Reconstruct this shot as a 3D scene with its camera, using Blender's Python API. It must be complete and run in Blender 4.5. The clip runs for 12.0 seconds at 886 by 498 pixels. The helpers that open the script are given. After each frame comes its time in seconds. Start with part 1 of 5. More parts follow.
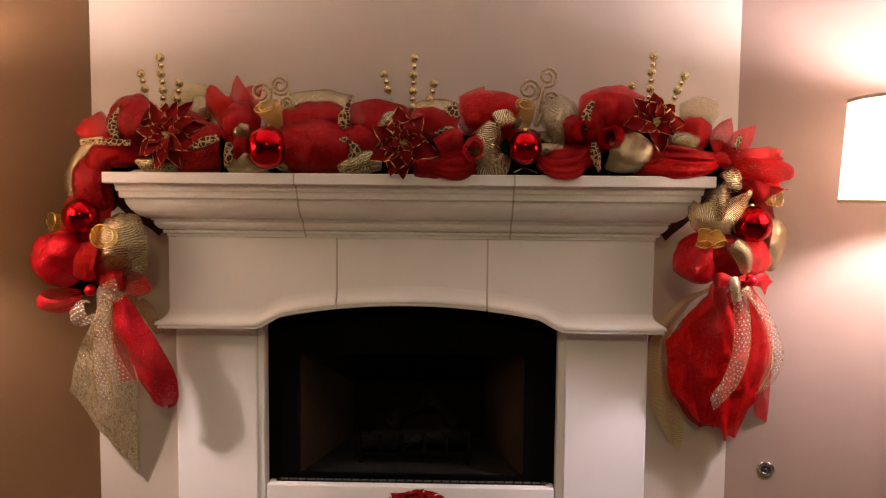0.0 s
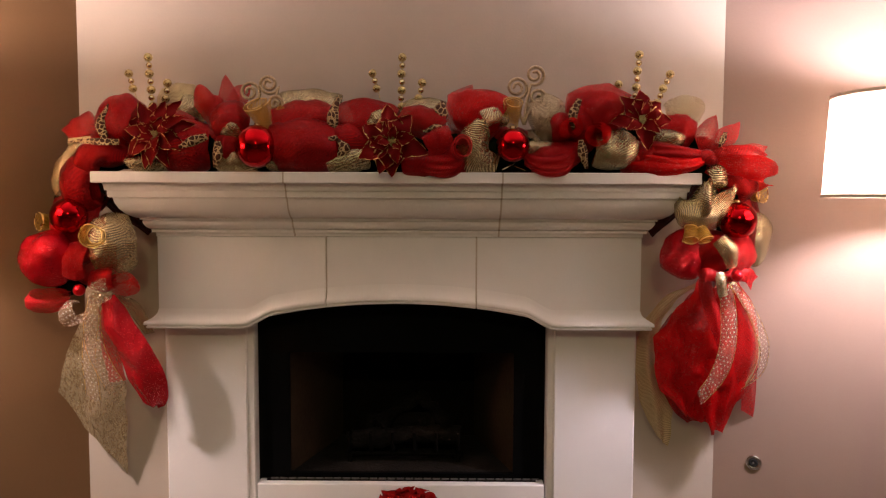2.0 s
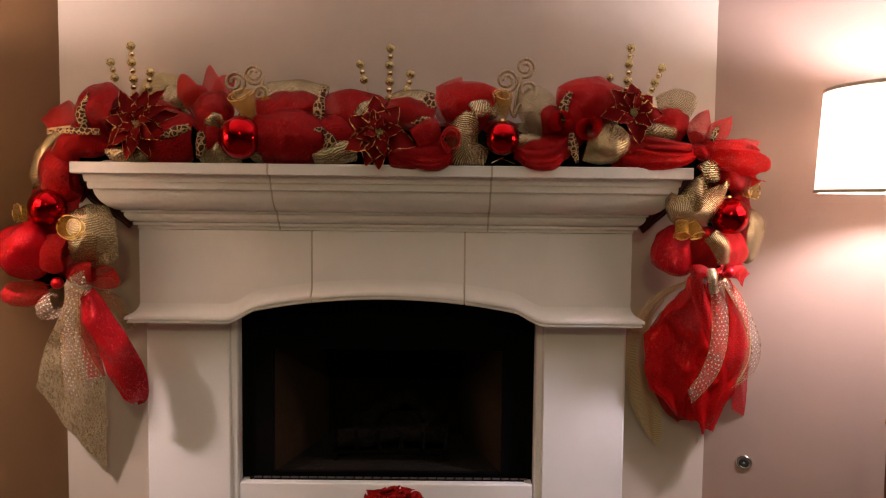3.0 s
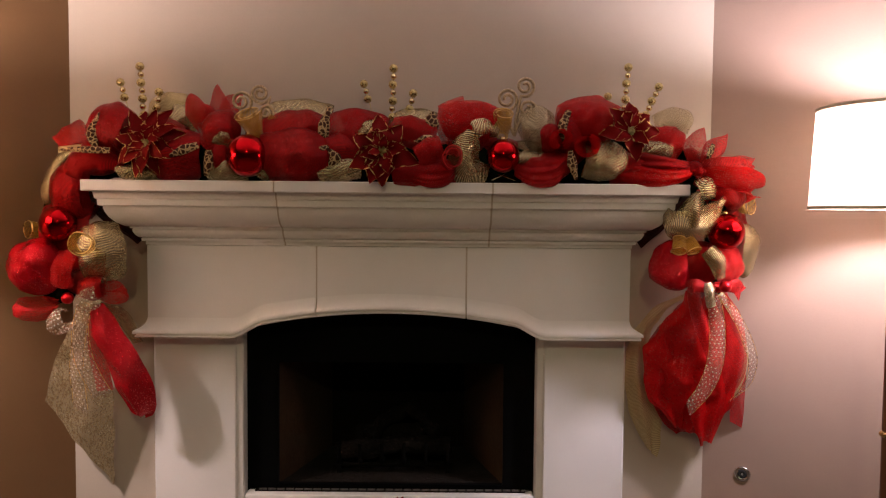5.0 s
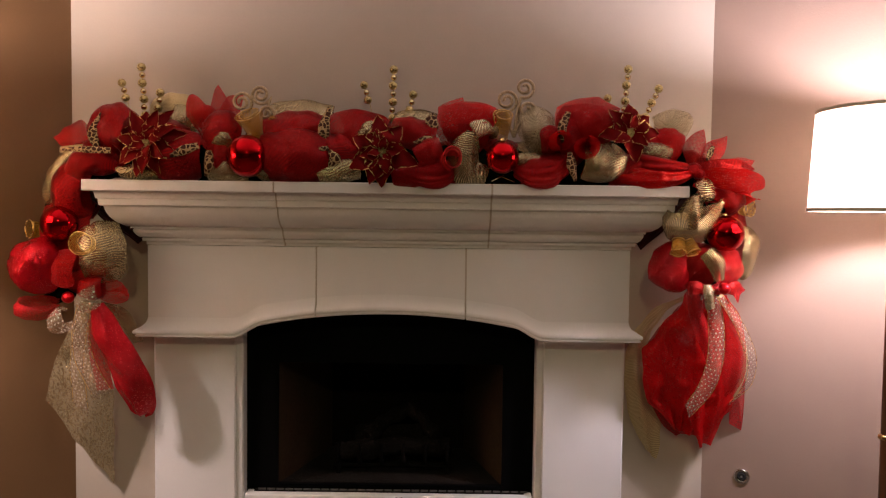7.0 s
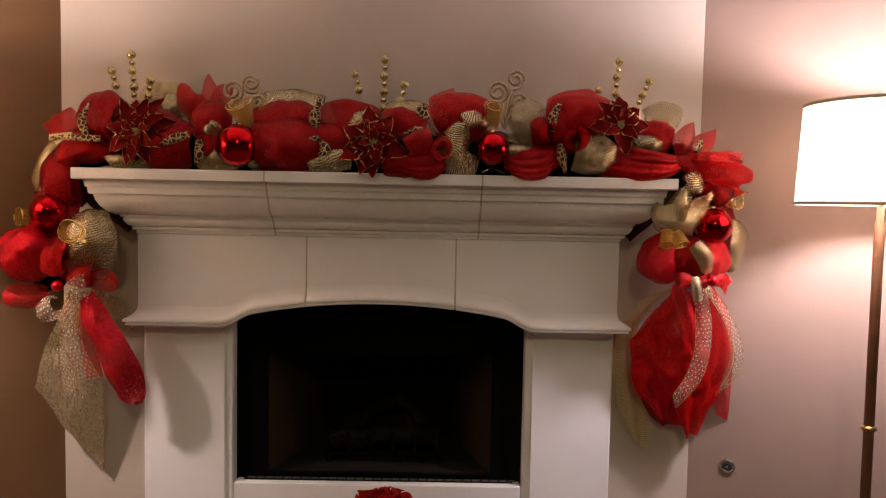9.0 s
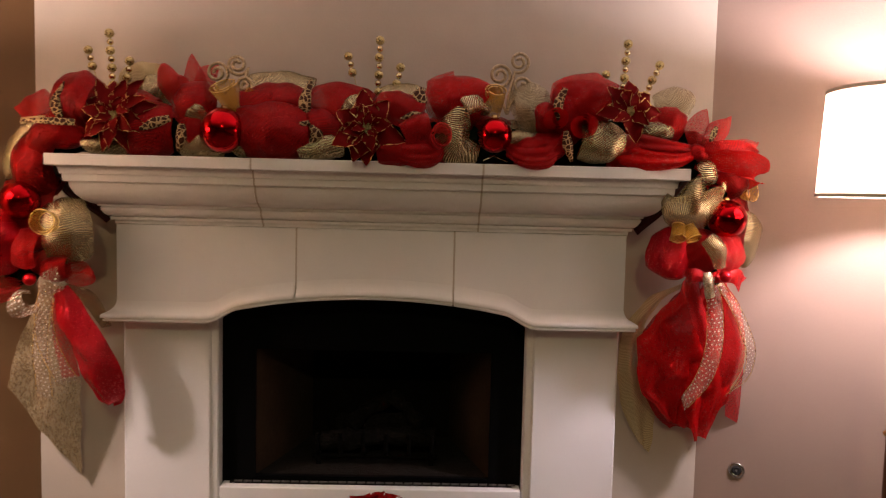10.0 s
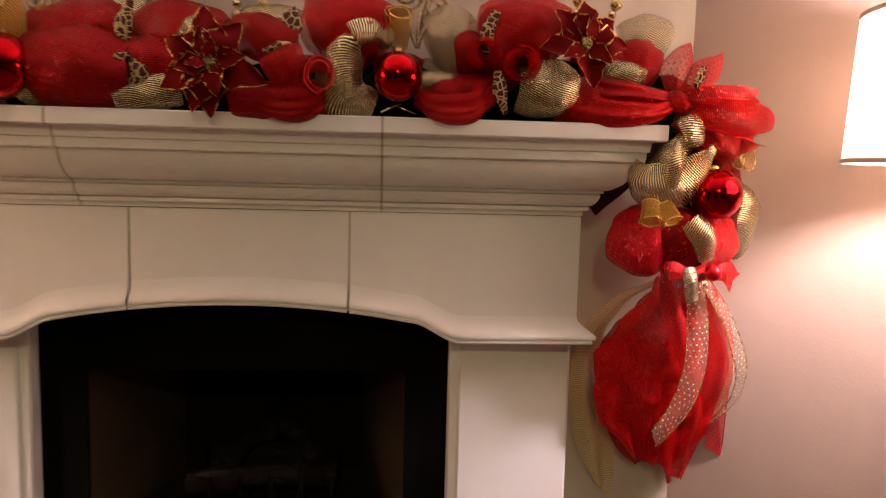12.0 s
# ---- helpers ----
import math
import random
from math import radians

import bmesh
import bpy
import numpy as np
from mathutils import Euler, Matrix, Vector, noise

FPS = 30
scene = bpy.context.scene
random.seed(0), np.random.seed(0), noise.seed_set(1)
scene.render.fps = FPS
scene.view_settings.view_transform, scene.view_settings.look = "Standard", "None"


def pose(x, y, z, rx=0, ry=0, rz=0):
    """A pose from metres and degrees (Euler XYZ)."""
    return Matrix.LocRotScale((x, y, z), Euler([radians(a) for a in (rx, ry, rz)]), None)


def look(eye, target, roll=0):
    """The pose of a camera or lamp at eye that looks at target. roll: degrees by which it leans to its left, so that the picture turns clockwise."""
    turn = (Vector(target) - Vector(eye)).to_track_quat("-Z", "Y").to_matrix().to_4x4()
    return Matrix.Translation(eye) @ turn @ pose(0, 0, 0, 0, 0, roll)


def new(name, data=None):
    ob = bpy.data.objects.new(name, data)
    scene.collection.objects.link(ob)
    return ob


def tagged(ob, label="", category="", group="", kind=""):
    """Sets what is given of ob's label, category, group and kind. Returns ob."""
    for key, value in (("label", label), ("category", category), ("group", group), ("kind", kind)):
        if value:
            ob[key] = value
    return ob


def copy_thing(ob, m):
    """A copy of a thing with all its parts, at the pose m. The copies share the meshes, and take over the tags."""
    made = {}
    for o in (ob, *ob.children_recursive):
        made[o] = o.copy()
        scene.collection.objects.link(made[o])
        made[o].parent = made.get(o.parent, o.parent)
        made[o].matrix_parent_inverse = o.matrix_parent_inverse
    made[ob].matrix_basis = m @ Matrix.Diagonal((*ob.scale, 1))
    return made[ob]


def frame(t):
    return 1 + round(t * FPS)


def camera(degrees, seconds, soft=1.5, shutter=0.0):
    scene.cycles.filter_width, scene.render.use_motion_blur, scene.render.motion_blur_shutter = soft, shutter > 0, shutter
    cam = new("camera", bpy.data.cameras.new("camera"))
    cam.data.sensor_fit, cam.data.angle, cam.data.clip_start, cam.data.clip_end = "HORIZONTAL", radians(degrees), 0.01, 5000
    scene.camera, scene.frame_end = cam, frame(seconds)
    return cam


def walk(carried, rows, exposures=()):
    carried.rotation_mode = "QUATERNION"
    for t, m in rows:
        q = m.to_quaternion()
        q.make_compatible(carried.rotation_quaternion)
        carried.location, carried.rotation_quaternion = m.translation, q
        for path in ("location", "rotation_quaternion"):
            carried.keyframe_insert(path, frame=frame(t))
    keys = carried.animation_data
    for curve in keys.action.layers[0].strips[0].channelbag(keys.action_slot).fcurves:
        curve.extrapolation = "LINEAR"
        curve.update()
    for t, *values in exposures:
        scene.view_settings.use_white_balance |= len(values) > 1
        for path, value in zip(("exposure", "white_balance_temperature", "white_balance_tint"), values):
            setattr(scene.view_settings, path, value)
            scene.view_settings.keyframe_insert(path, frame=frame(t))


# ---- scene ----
cam = camera(61.2, 12.0, soft=1.15, shutter=0.5)
PATH = [
    (0, (0.048, 0.047, 1.332), (0.001, 2.041, 1.185), 0.5),
    (0.5, (0.051, 0.035, 1.316), (-0.012, 2.031, 1.2), 0.5),
    (1, (0.04, 0.042, 1.317), (0.021, 2.037, 1.181), 0.6),
    (1.5, (0.062, 0.038, 1.313), (0.015, 2.034, 1.189), 0.1),
    (2, (0.046, 0.033, 1.314), (0.03, 2.028, 1.177), 0.2),
    (2.5, (0.06, 0.048, 1.298), (0.045, 2.043, 1.159), 0.0),
    (3, (0.056, 0.073, 1.288), (0.064, 2.069, 1.157), 0.6),
    (5, (0.051, 0.026, 1.302), (0.057, 2.023, 1.202), 0.5),
    (5.5, (0.064, 0.025, 1.306), (0.069, 2.023, 1.212), 0.8),
    (6, (0.062, 0.021, 1.301), (0.059, 2.019, 1.208), 0.9),
    (6.5, (0.053, 0.022, 1.31), (0.057, 2.02, 1.217), 0.9),
    (7, (0.066, 0.022, 1.298), (0.061, 2.02, 1.204), 0.7),
    (9, (0.073, 0.014, 1.3), (0.089, 2.01, 1.18), 1.1),
    (9.5, (0.076, 0.045, 1.292), (0.094, 2.039, 1.132), 1.5),
    (10, (0.056, 0.147, 1.299), (0.094, 2.142, 1.154), 1.4),
    (10.5, (0.081, 0.293, 1.309), (0.114, 2.284, 1.118), -0.6),
    (11, (0.116, 0.44, 1.301), (0.174, 2.431, 1.13), 0.1),
    (11.5, (0.201, 0.592, 1.305), (0.277, 2.58, 1.106), 1.7),
    (12, (0.219, 0.755, 1.288), (0.372, 2.738, 1.074), 1.5),
]
walk(cam, [(t, look(eye, target, roll)) for t, eye, target, roll in PATH], [(0, 0.38, 6350, 10), (1, 0.32, 6300, 10), (2.5, 0.18, 6250, 9), (5, 0.01, 6150, 8), (9, -0.02, 6200, 8), (10, 0.07, 6350, 9), (11, 0.32, 6600, 11), (12, 0.44, 6700, 12)])

# world: night outside, the room is lit by its lamps
world = bpy.data.worlds.new("night")
scene.world = world
world.use_nodes = True
world.node_tree.nodes["Background"].inputs[0].default_value = (0.02, 0.017, 0.015, 1)
world.node_tree.nodes["Background"].inputs[1].default_value = 0.3

BULB_POWER, WARM_POWER, CEILING_POWER = 58.0, 58.0, 28.0
BULB_COLOUR, WARM_COLOUR, CEILING_COLOUR = (1.0, 0.83, 0.94), (1.0, 0.765, 0.74), (1.0, 0.92, 0.47)


# ---- materials ----
def node_mat(name):
    m = bpy.data.materials.new(name)
    m.use_nodes = True
    t = m.node_tree
    b = t.nodes["Principled BSDF"]
    return m, t, b


def link(t, a, b):
    t.links.new(a, b)


def add(t, kind, **values):
    n = t.nodes.new(kind)
    for key, v in values.items():
        n.inputs[key.replace("_", " ")].default_value = v
    return n


def ramp(t, source, stops):
    r = t.nodes.new("ShaderNodeValToRGB")
    e = r.color_ramp.elements
    while len(e) < len(stops):
        e.new(0.5)
    for el, (p, c) in zip(e, stops):
        el.position = p
        el.color = (*c, 1) if len(c) == 3 else c
    link(t, source, r.inputs[0])
    return r


def surface(name, low, high, rough=0.7, scale=6.0, bump=0.1, fine=90.0, metal=0.0, dist=0.002, rough_var=0.1):
    """A painted, plastered or stone surface: blotches at two scales, fine relief."""
    m, t, b = node_mat(name)
    co = t.nodes.new("ShaderNodeTexCoord")
    big = add(t, "ShaderNodeTexNoise", Scale=scale, Detail=4.0, Roughness=0.6)
    small = add(t, "ShaderNodeTexNoise", Scale=fine, Detail=3.0, Roughness=0.6)
    for n in (big, small):
        link(t, co.outputs["Object"], n.inputs["Vector"])
    mix = t.nodes.new("ShaderNodeMath")
    mix.operation = "MULTIPLY_ADD"
    mix.inputs[1].default_value = 0.3
    link(t, small.outputs["Fac"], mix.inputs[0])
    half = t.nodes.new("ShaderNodeMath")
    half.operation = "MULTIPLY"
    half.inputs[1].default_value = 0.7
    link(t, big.outputs["Fac"], half.inputs[0])
    link(t, half.outputs[0], mix.inputs[2])
    r = ramp(t, mix.outputs[0], [(0.3, low), (0.7, high)])
    link(t, r.outputs[0], b.inputs["Base Color"])
    rr = ramp(t, big.outputs["Fac"], [(0.3, (rough - rough_var,) * 3), (0.7, (min(1, rough + rough_var),) * 3)])
    link(t, rr.outputs[0], b.inputs["Roughness"])
    b.inputs["Metallic"].default_value = metal
    bp = t.nodes.new("ShaderNodeBump")
    bp.inputs["Strength"].default_value = bump
    bp.inputs["Distance"].default_value = dist
    link(t, small.outputs["Fac"], bp.inputs["Height"])
    link(t, bp.outputs[0], b.inputs["Normal"])
    return m


def dull(m, level=0.08):
    m.node_tree.nodes["Principled BSDF"].inputs["Specular IOR Level"].default_value = level
    return m


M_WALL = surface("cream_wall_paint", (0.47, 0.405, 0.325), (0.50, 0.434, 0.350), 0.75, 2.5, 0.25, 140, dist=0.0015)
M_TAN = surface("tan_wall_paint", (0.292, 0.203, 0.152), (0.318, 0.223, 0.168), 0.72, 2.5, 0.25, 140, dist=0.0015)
M_BROWN = surface("brown_wall_paint", (0.172, 0.089, 0.032), (0.194, 0.102, 0.039), 0.72, 2.5, 0.25, 140, dist=0.0015)
M_CEIL = surface("ceiling_paint", (0.80, 0.78, 0.74), (0.84, 0.82, 0.78), 0.85, 3, 0.3, 120)
M_FLOOR = surface("brown_carpet", (0.095, 0.070, 0.050), (0.145, 0.108, 0.078), 0.95, 4, 0.9, 260, dist=0.006)
M_STONE = surface("painted_cast_stone", (0.74, 0.72, 0.69), (0.80, 0.78, 0.75), 0.55, 3, 0.09, 220, dist=0.0008)
M_GROUT = surface("grout", (0.46, 0.40, 0.33), (0.56, 0.50, 0.42), 0.9, 8, 0.3, 150)
M_BLACK = dull(surface("black_metal", (0.0003, 0.0003, 0.0003), (0.0008, 0.0008, 0.0008), 0.8, 5, 0.1, 200))
# inside the firebox, back, top and floor are darker than the brick sides
M_BRICK = dull(surface("dark_brown_firebrick", (0.028, 0.017, 0.010), (0.058, 0.035, 0.021), 0.9, 5, 0.6, 60, dist=0.004))
M_NEAR_BLACK = dull(surface("near_black", (0.002, 0.0017, 0.0014), (0.008, 0.006, 0.0045), 0.95, 5, 0.5, 60, dist=0.004))
M_BACK = dull(surface("darker_firebrick", (0.003, 0.002, 0.0014), (0.012, 0.008, 0.0055), 0.95, 5, 0.5, 60, dist=0.004))
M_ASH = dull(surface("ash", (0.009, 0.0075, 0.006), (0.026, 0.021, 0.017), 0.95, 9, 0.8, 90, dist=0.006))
M_LOG = dull(surface("charred_log", (0.003, 0.0024, 0.002), (0.014, 0.011, 0.009), 0.95, 14, 0.9, 70, dist=0.006))
M_VENT = surface("sooty_steel", (0.05, 0.045, 0.04), (0.17, 0.155, 0.14), 0.6, 45, 0.3, 200, metal=0.6)
M_STEEL = surface("dull_steel", (0.25, 0.24, 0.22), (0.38, 0.36, 0.33), 0.45, 20, 0.2, 200, metal=0.8)
M_BRONZE = surface("bronze_pole", (0.21, 0.095, 0.045), (0.29, 0.14, 0.07), 0.36, 12, 0.05, 150, metal=0.55)
M_BRASS = surface("brass", (0.50, 0.33, 0.12), (0.62, 0.42, 0.17), 0.28, 20, 0.05, 150, metal=1.0)
M_CHROME = surface("chrome", (0.60, 0.58, 0.56), (0.72, 0.70, 0.68), 0.18, 20, 0.05, 150, metal=1.0)
M_DARK = surface("dark_hole", (0.01, 0.01, 0.01), (0.02, 0.02, 0.02), 0.8)


def shade_fabric():
    m = bpy.data.materials.new("white_linen_shade")
    m.use_nodes = True
    t = m.node_tree
    t.nodes.remove(t.nodes["Principled BSDF"])
    out = t.nodes["Material Output"]
    co = t.nodes.new("ShaderNodeTexCoord")
    weave = add(t, "ShaderNodeTexNoise", Scale=180.0, Detail=2.0)
    link(t, co.outputs["Object"], weave.inputs["Vector"])
    r = ramp(t, weave.outputs["Fac"], [(0.35, (0.78, 0.70, 0.60)), (0.65, (0.86, 0.79, 0.69))])
    d = t.nodes.new("ShaderNodeBsdfDiffuse")
    tr = t.nodes.new("ShaderNodeBsdfTranslucent")
    mx = t.nodes.new("ShaderNodeMixShader")
    mx.inputs[0].default_value = 0.50
    for n in (d, tr):
        link(t, r.outputs[0], n.inputs["Color"])
    link(t, d.outputs[0], mx.inputs[1])
    link(t, tr.outputs[0], mx.inputs[2])
    gaps = t.nodes.new("ShaderNodeBsdfTransparent")          # light that slips straight through the weave
    gaps.inputs[0].default_value = (1.0, 0.93, 0.82, 1)
    thin = t.nodes.new("ShaderNodeMixShader")
    thin.inputs[0].default_value = 0.11
    link(t, mx.outputs[0], thin.inputs[1])
    link(t, gaps.outputs[0], thin.inputs[2])
    link(t, thin.outputs[0], out.inputs["Surface"])
    return m


M_SHADE = shade_fabric()
M_TRIM = surface("shade_trim", (0.56, 0.47, 0.34), (0.66, 0.56, 0.42), 0.8, 20, 0.2, 200)


def glow(name, colour, power):
    m, t, b = node_mat(name)
    b.inputs["Base Color"].default_value = (*colour, 1)
    b.inputs["Emission Color"].default_value = (*colour, 1)
    b.inputs["Emission Strength"].default_value = power
    return m


M_BULB = glow("lit_bulb", (1.0, 0.82, 0.6), 25.0)


# ---- mesh helpers ----
def mesh_of(name, verts, faces, mat, smooth=False, uvs=None):
    me = bpy.data.meshes.new(name)
    me.from_pydata([tuple(v) for v in verts], [], faces)
    if uvs is not None:
        layer = me.uv_layers.new(name="UVMap")
        for loop in me.loops:
            layer.data[loop.index].uv = uvs[loop.vertex_index]
    if smooth:
        for p in me.polygons:
            p.use_smooth = True
    me.materials.append(mat)
    me.update()
    return me


def part(name, bm, material, parent=None, label="", smooth=False):
    """Links a bmesh, or a ready mesh, as one object under its thing or part."""
    if isinstance(bm, bmesh.types.BMesh):
        bmesh.ops.recalc_face_normals(bm, faces=bm.faces)
        me = bpy.data.meshes.new(name)
        bm.to_mesh(me)
        bm.free()
        me.materials.append(material)
        if smooth:
            for p in me.polygons:
                p.use_smooth = True
            if smooth != True:
                me.set_sharp_from_angle(angle=radians(smooth))
    else:
        me = bm
    ob = new(name, me)
    if parent is not None:
        ob.parent = parent
    if label:
        ob["label"] = label
    return ob


def box(bm, x0, x1, y0, y1, z0, z1, bevel=0.0):
    geo = bmesh.ops.create_cube(bm, size=1.0)
    vs = geo["verts"]
    for v in vs:
        v.co = Vector(((x0 + x1) / 2 + v.co.x * (x1 - x0), (y0 + y1) / 2 + v.co.y * (y1 - y0), (z0 + z1) / 2 + v.co.z * (z1 - z0)))
    if bevel:
        es = list({e for v in vs for e in v.link_edges})
        bmesh.ops.bevel(bm, geom=es, offset=bevel, segments=2, affect="EDGES", profile=0.5)
    return bm


def boxes(*dims, bevel=0.0):
    bm = bmesh.new()
    for d in dims:
        box(bm, *d, bevel=bevel)
    return bm


def lathe(profile, steps=32, centre=(0, 0, 0), closed=False):
    """A turned body from (radius, height) pairs."""
    bm = bmesh.new()
    rings = []
    for r, z in profile:
        rings.append([bm.verts.new((centre[0] + r * math.cos(2 * math.pi * k / steps), centre[1] + r * math.sin(2 * math.pi * k / steps), centre[2] + z)) for k in range(steps)])
    pairs = list(zip(rings, rings[1:])) + ([(rings[-1], rings[0])] if closed else [])
    for a, b in pairs:
        for k in range(steps):
            bm.faces.new((a[k], a[(k + 1) % steps], b[(k + 1) % steps], b[k]))
    if not closed:
        for ring in (rings[0], rings[-1]):
            bm.faces.new(ring)
    return bm


def prism(outline, y0, y1):
    """A block with an outline in x and z between two depths."""
    bm = bmesh.new()
    a = [bm.verts.new((x, y0, z)) for x, z in outline]
    b = [bm.verts.new((x, y1, z)) for x, z in outline]
    n = len(a)
    bm.faces.new(a)
    bm.faces.new(b[::-1])
    for k in range(n):
        bm.faces.new((a[k], b[k], b[(k + 1) % n], a[(k + 1) % n]))
    return bm


def thing(name, place, label, category, kind="", group=""):
    ob = new(name)
    ob.location = place
    bpy.context.view_layer.update()
    return tagged(ob, label, category, group, kind)


def under(parent, ob):
    """Hangs an object that was built in world places under an Empty that stands elsewhere."""
    ob.parent = parent
    ob.matrix_parent_inverse = Matrix.Translation(parent.location).inverted()
    return ob


# ---- the room ----
MX = -0.118                       # middle of the fireplace
WALL = 2.62                       # face of the fireplace wall
LC, RC = (-1.225, WALL), (0.978, WALL)   # its two corners
TURN_L, TURN_R = radians(60), radians(30)
CEIL_Z = 2.70

bm = boxes((LC[0], MX - 0.56, WALL, WALL + 0.12, 0, CEIL_Z), (MX + 0.56, RC[0], WALL, WALL + 0.12, 0, CEIL_Z),
           (MX - 0.56, MX + 0.56, WALL, WALL + 0.12, 1.08, CEIL_Z), (MX - 0.56, MX + 0.56, WALL, WALL + 0.12, 0, 0.30))
tagged(part("wall_north", bm, M_WALL), "cream painted wall behind the fireplace", "wall", kind="structure")


def slab(name, a, b, thick, label, mat):
    """An upright wall from a to b; its thickness lies to the left of that way."""
    (ax, ay), (bx, by) = a, b
    d = Vector((bx - ax, by - ay)).normalized()
    n = Vector((-d.y, d.x)) * thick
    bm = bmesh.new()
    low = [bm.verts.new((p[0], p[1], 0)) for p in ((ax, ay), (bx, by), (bx + n.x, by + n.y), (ax + n.x, ay + n.y))]
    high = [bm.verts.new((v.co.x, v.co.y, CEIL_Z)) for v in low]
    bm.faces.new(low[::-1])
    bm.faces.new(high)
    for k in range(4):
        bm.faces.new((low[k], low[(k + 1) % 4], high[(k + 1) % 4], high[k]))
    return tagged(part(name, bm, mat), label, "wall", kind="structure")


LE = (LC[0] - 4.0 * math.cos(TURN_L), LC[1] - 4.0 * math.sin(TURN_L))
RE = (RC[0] + 3.2 * math.cos(TURN_R), RC[1] - 3.2 * math.sin(TURN_R))
slab("wall_west", LE, LC, 0.12, "brown painted wall beside the fireplace", M_BROWN)
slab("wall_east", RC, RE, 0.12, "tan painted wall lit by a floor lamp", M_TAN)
slab("wall_far_west", (LE[0], -6.5), LE, 0.12, "brown painted side wall of the room", M_BROWN)
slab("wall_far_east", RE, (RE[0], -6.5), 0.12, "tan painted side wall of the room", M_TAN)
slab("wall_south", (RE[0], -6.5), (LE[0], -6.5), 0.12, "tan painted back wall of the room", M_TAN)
tagged(part("floor", boxes((LE[0] - 0.2, RE[0] + 0.2, -6.7, 3.4, -0.1, 0)), M_FLOOR), "dark brown carpet floor", "floor", kind="structure")
tagged(part("ceiling", boxes((LE[0] - 0.2, RE[0] + 0.2, -6.7, 3.4, CEIL_Z, CEIL_Z + 0.1)), M_CEIL), "white painted ceiling", "ceiling", kind="structure")

# ---- the mantel ----
SX0, SX1, SY, SZ = -1.043, 0.807, 2.304, 1.390
FX0, FX1, FY = -0.910, 0.674, 2.478
mantel = thing("fireplace_mantel", (MX, WALL, 0), "white painted cast stone fireplace surround with arched opening", "mantel")
PROFILE = [(0, 0.004, 0), (0, 0, -0.003), (0, 0, -0.032), (0.002, 0.003, -0.0345), (0.019, 0.029, -0.035), (0.021, 0.032, -0.041), (0.023, 0.035, -0.055),
           (0.0235, 0.036, -0.057), (0.027, 0.042, -0.0575), (0.028, 0.044, -0.0765), (0.030, 0.046, -0.079), (0.037, 0.057, -0.0795), (0.040, 0.061, -0.095),
           (0.048, 0.072, -0.114), (0.060, 0.090, -0.130), (0.074, 0.110, -0.1405), (0.080, 0.118, -0.143), (0.086, 0.127, -0.1435), (0.086, 0.127, -0.150),
           (0.0925, 0.137, -0.1505), (0.0925, 0.137, -0.1535), (0.0905, 0.134, -0.154), (0.092, 0.136, -0.162), (0.097, 0.143, -0.172), (0.104, 0.153, -0.1795),
           (0.110, 0.162, -0.180), (0.110, 0.162, -0.1825), (0.108, 0.158, -0.183), (0.109, 0.160, -0.192), (0.117, 0.172, -0.1925), (0.117, 0.172, -0.204)]


def crown(xa, xb, left, right):
    """A stretch of the shelf and its moulding, mitred round the ends of the mantel."""
    bm = bmesh.new()
    rows = []
    for i, j, dz in PROFILE:
        row = []
        i = 1.11 * i
        y, z = SY + j, SZ + dz
        if left:
            row += [(SX0 + i, WALL, z), (SX0 + i, y, z)]
        else:
            row += [(xa, WALL, z), (xa, y, z)]
        if right:
            row += [(SX1 - i, y, z), (SX1 - i, WALL, z)]
        else:
            row += [(xb, y, z), (xb, WALL, z)]
        rows.append([bm.verts.new(p) for p in row])
    for a, b in zip(rows, rows[1:]):
        for k in range(3):
            bm.faces.new((a[k], a[k + 1], b[k + 1], b[k]))
    bm.faces.new(rows[0])
    bm.faces.new(rows[-1][::-1])
    bm.faces.new([r[0] for r in rows] + [r[3] for r in rows[::-1]])
    return bm


G = 0.0030
for xa, xb, l, r in ((SX0, -0.458 - G, True, False), (-0.458 + G, 0.208 - G, False, False), (0.208 + G, SX1, False, True)):
    under(mantel, part("shelf_section", crown(xa, xb, l, r), M_STONE, smooth=28))
for x in (-0.458, 0.208):
    bm = bmesh.new()
    low = [(SY + j + 0.0025, SZ + dz) for i, j, dz in PROFILE] + [(WALL - 0.01, SZ - 0.2), (WALL - 0.01, SZ - 0.003)]
    a = [bm.verts.new((x - G, y, z)) for y, z in low]
    b = [bm.verts.new((x + G, y, z)) for y, z in low]
    bm.faces.new(a)
    bm.faces.new(b[::-1])
    for k in range(len(a)):
        bm.faces.new((a[k], a[(k + 1) % len(a)], b[(k + 1) % len(a)], b[k]))
    under(mantel, part("grout_joint", bm, M_GROUT))

# arch line of the opening: x from the middle, height of the stone's lower edge
OPEN = 0.496


def arch(u):
    """Height of the opening's top over the distance u from its middle."""
    u = abs(u)
    base = 0.966 - 0.050 * (u / 0.45) ** 2
    if u > 0.45:
        k = min(1, (u - 0.45) / (OPEN - 0.45))
        base = 0.916 - 0.026 * (1 - math.sqrt(max(0, 1 - k * k)))
    return base


# frieze: three blocks that end in the arch below
ZF = SZ - 0.206


def frieze(ua, ub):
    n = max(6, int((ub - ua) / 0.02))
    us = [ua + (ub - ua) * k / n for k in range(n + 1)]
    low = [(MX + u, (arch(u) if abs(u) < OPEN else 0.885)) for u in us]
    return prism([(MX + ua, ZF), *low, (MX + ub, ZF)], FY, WALL)


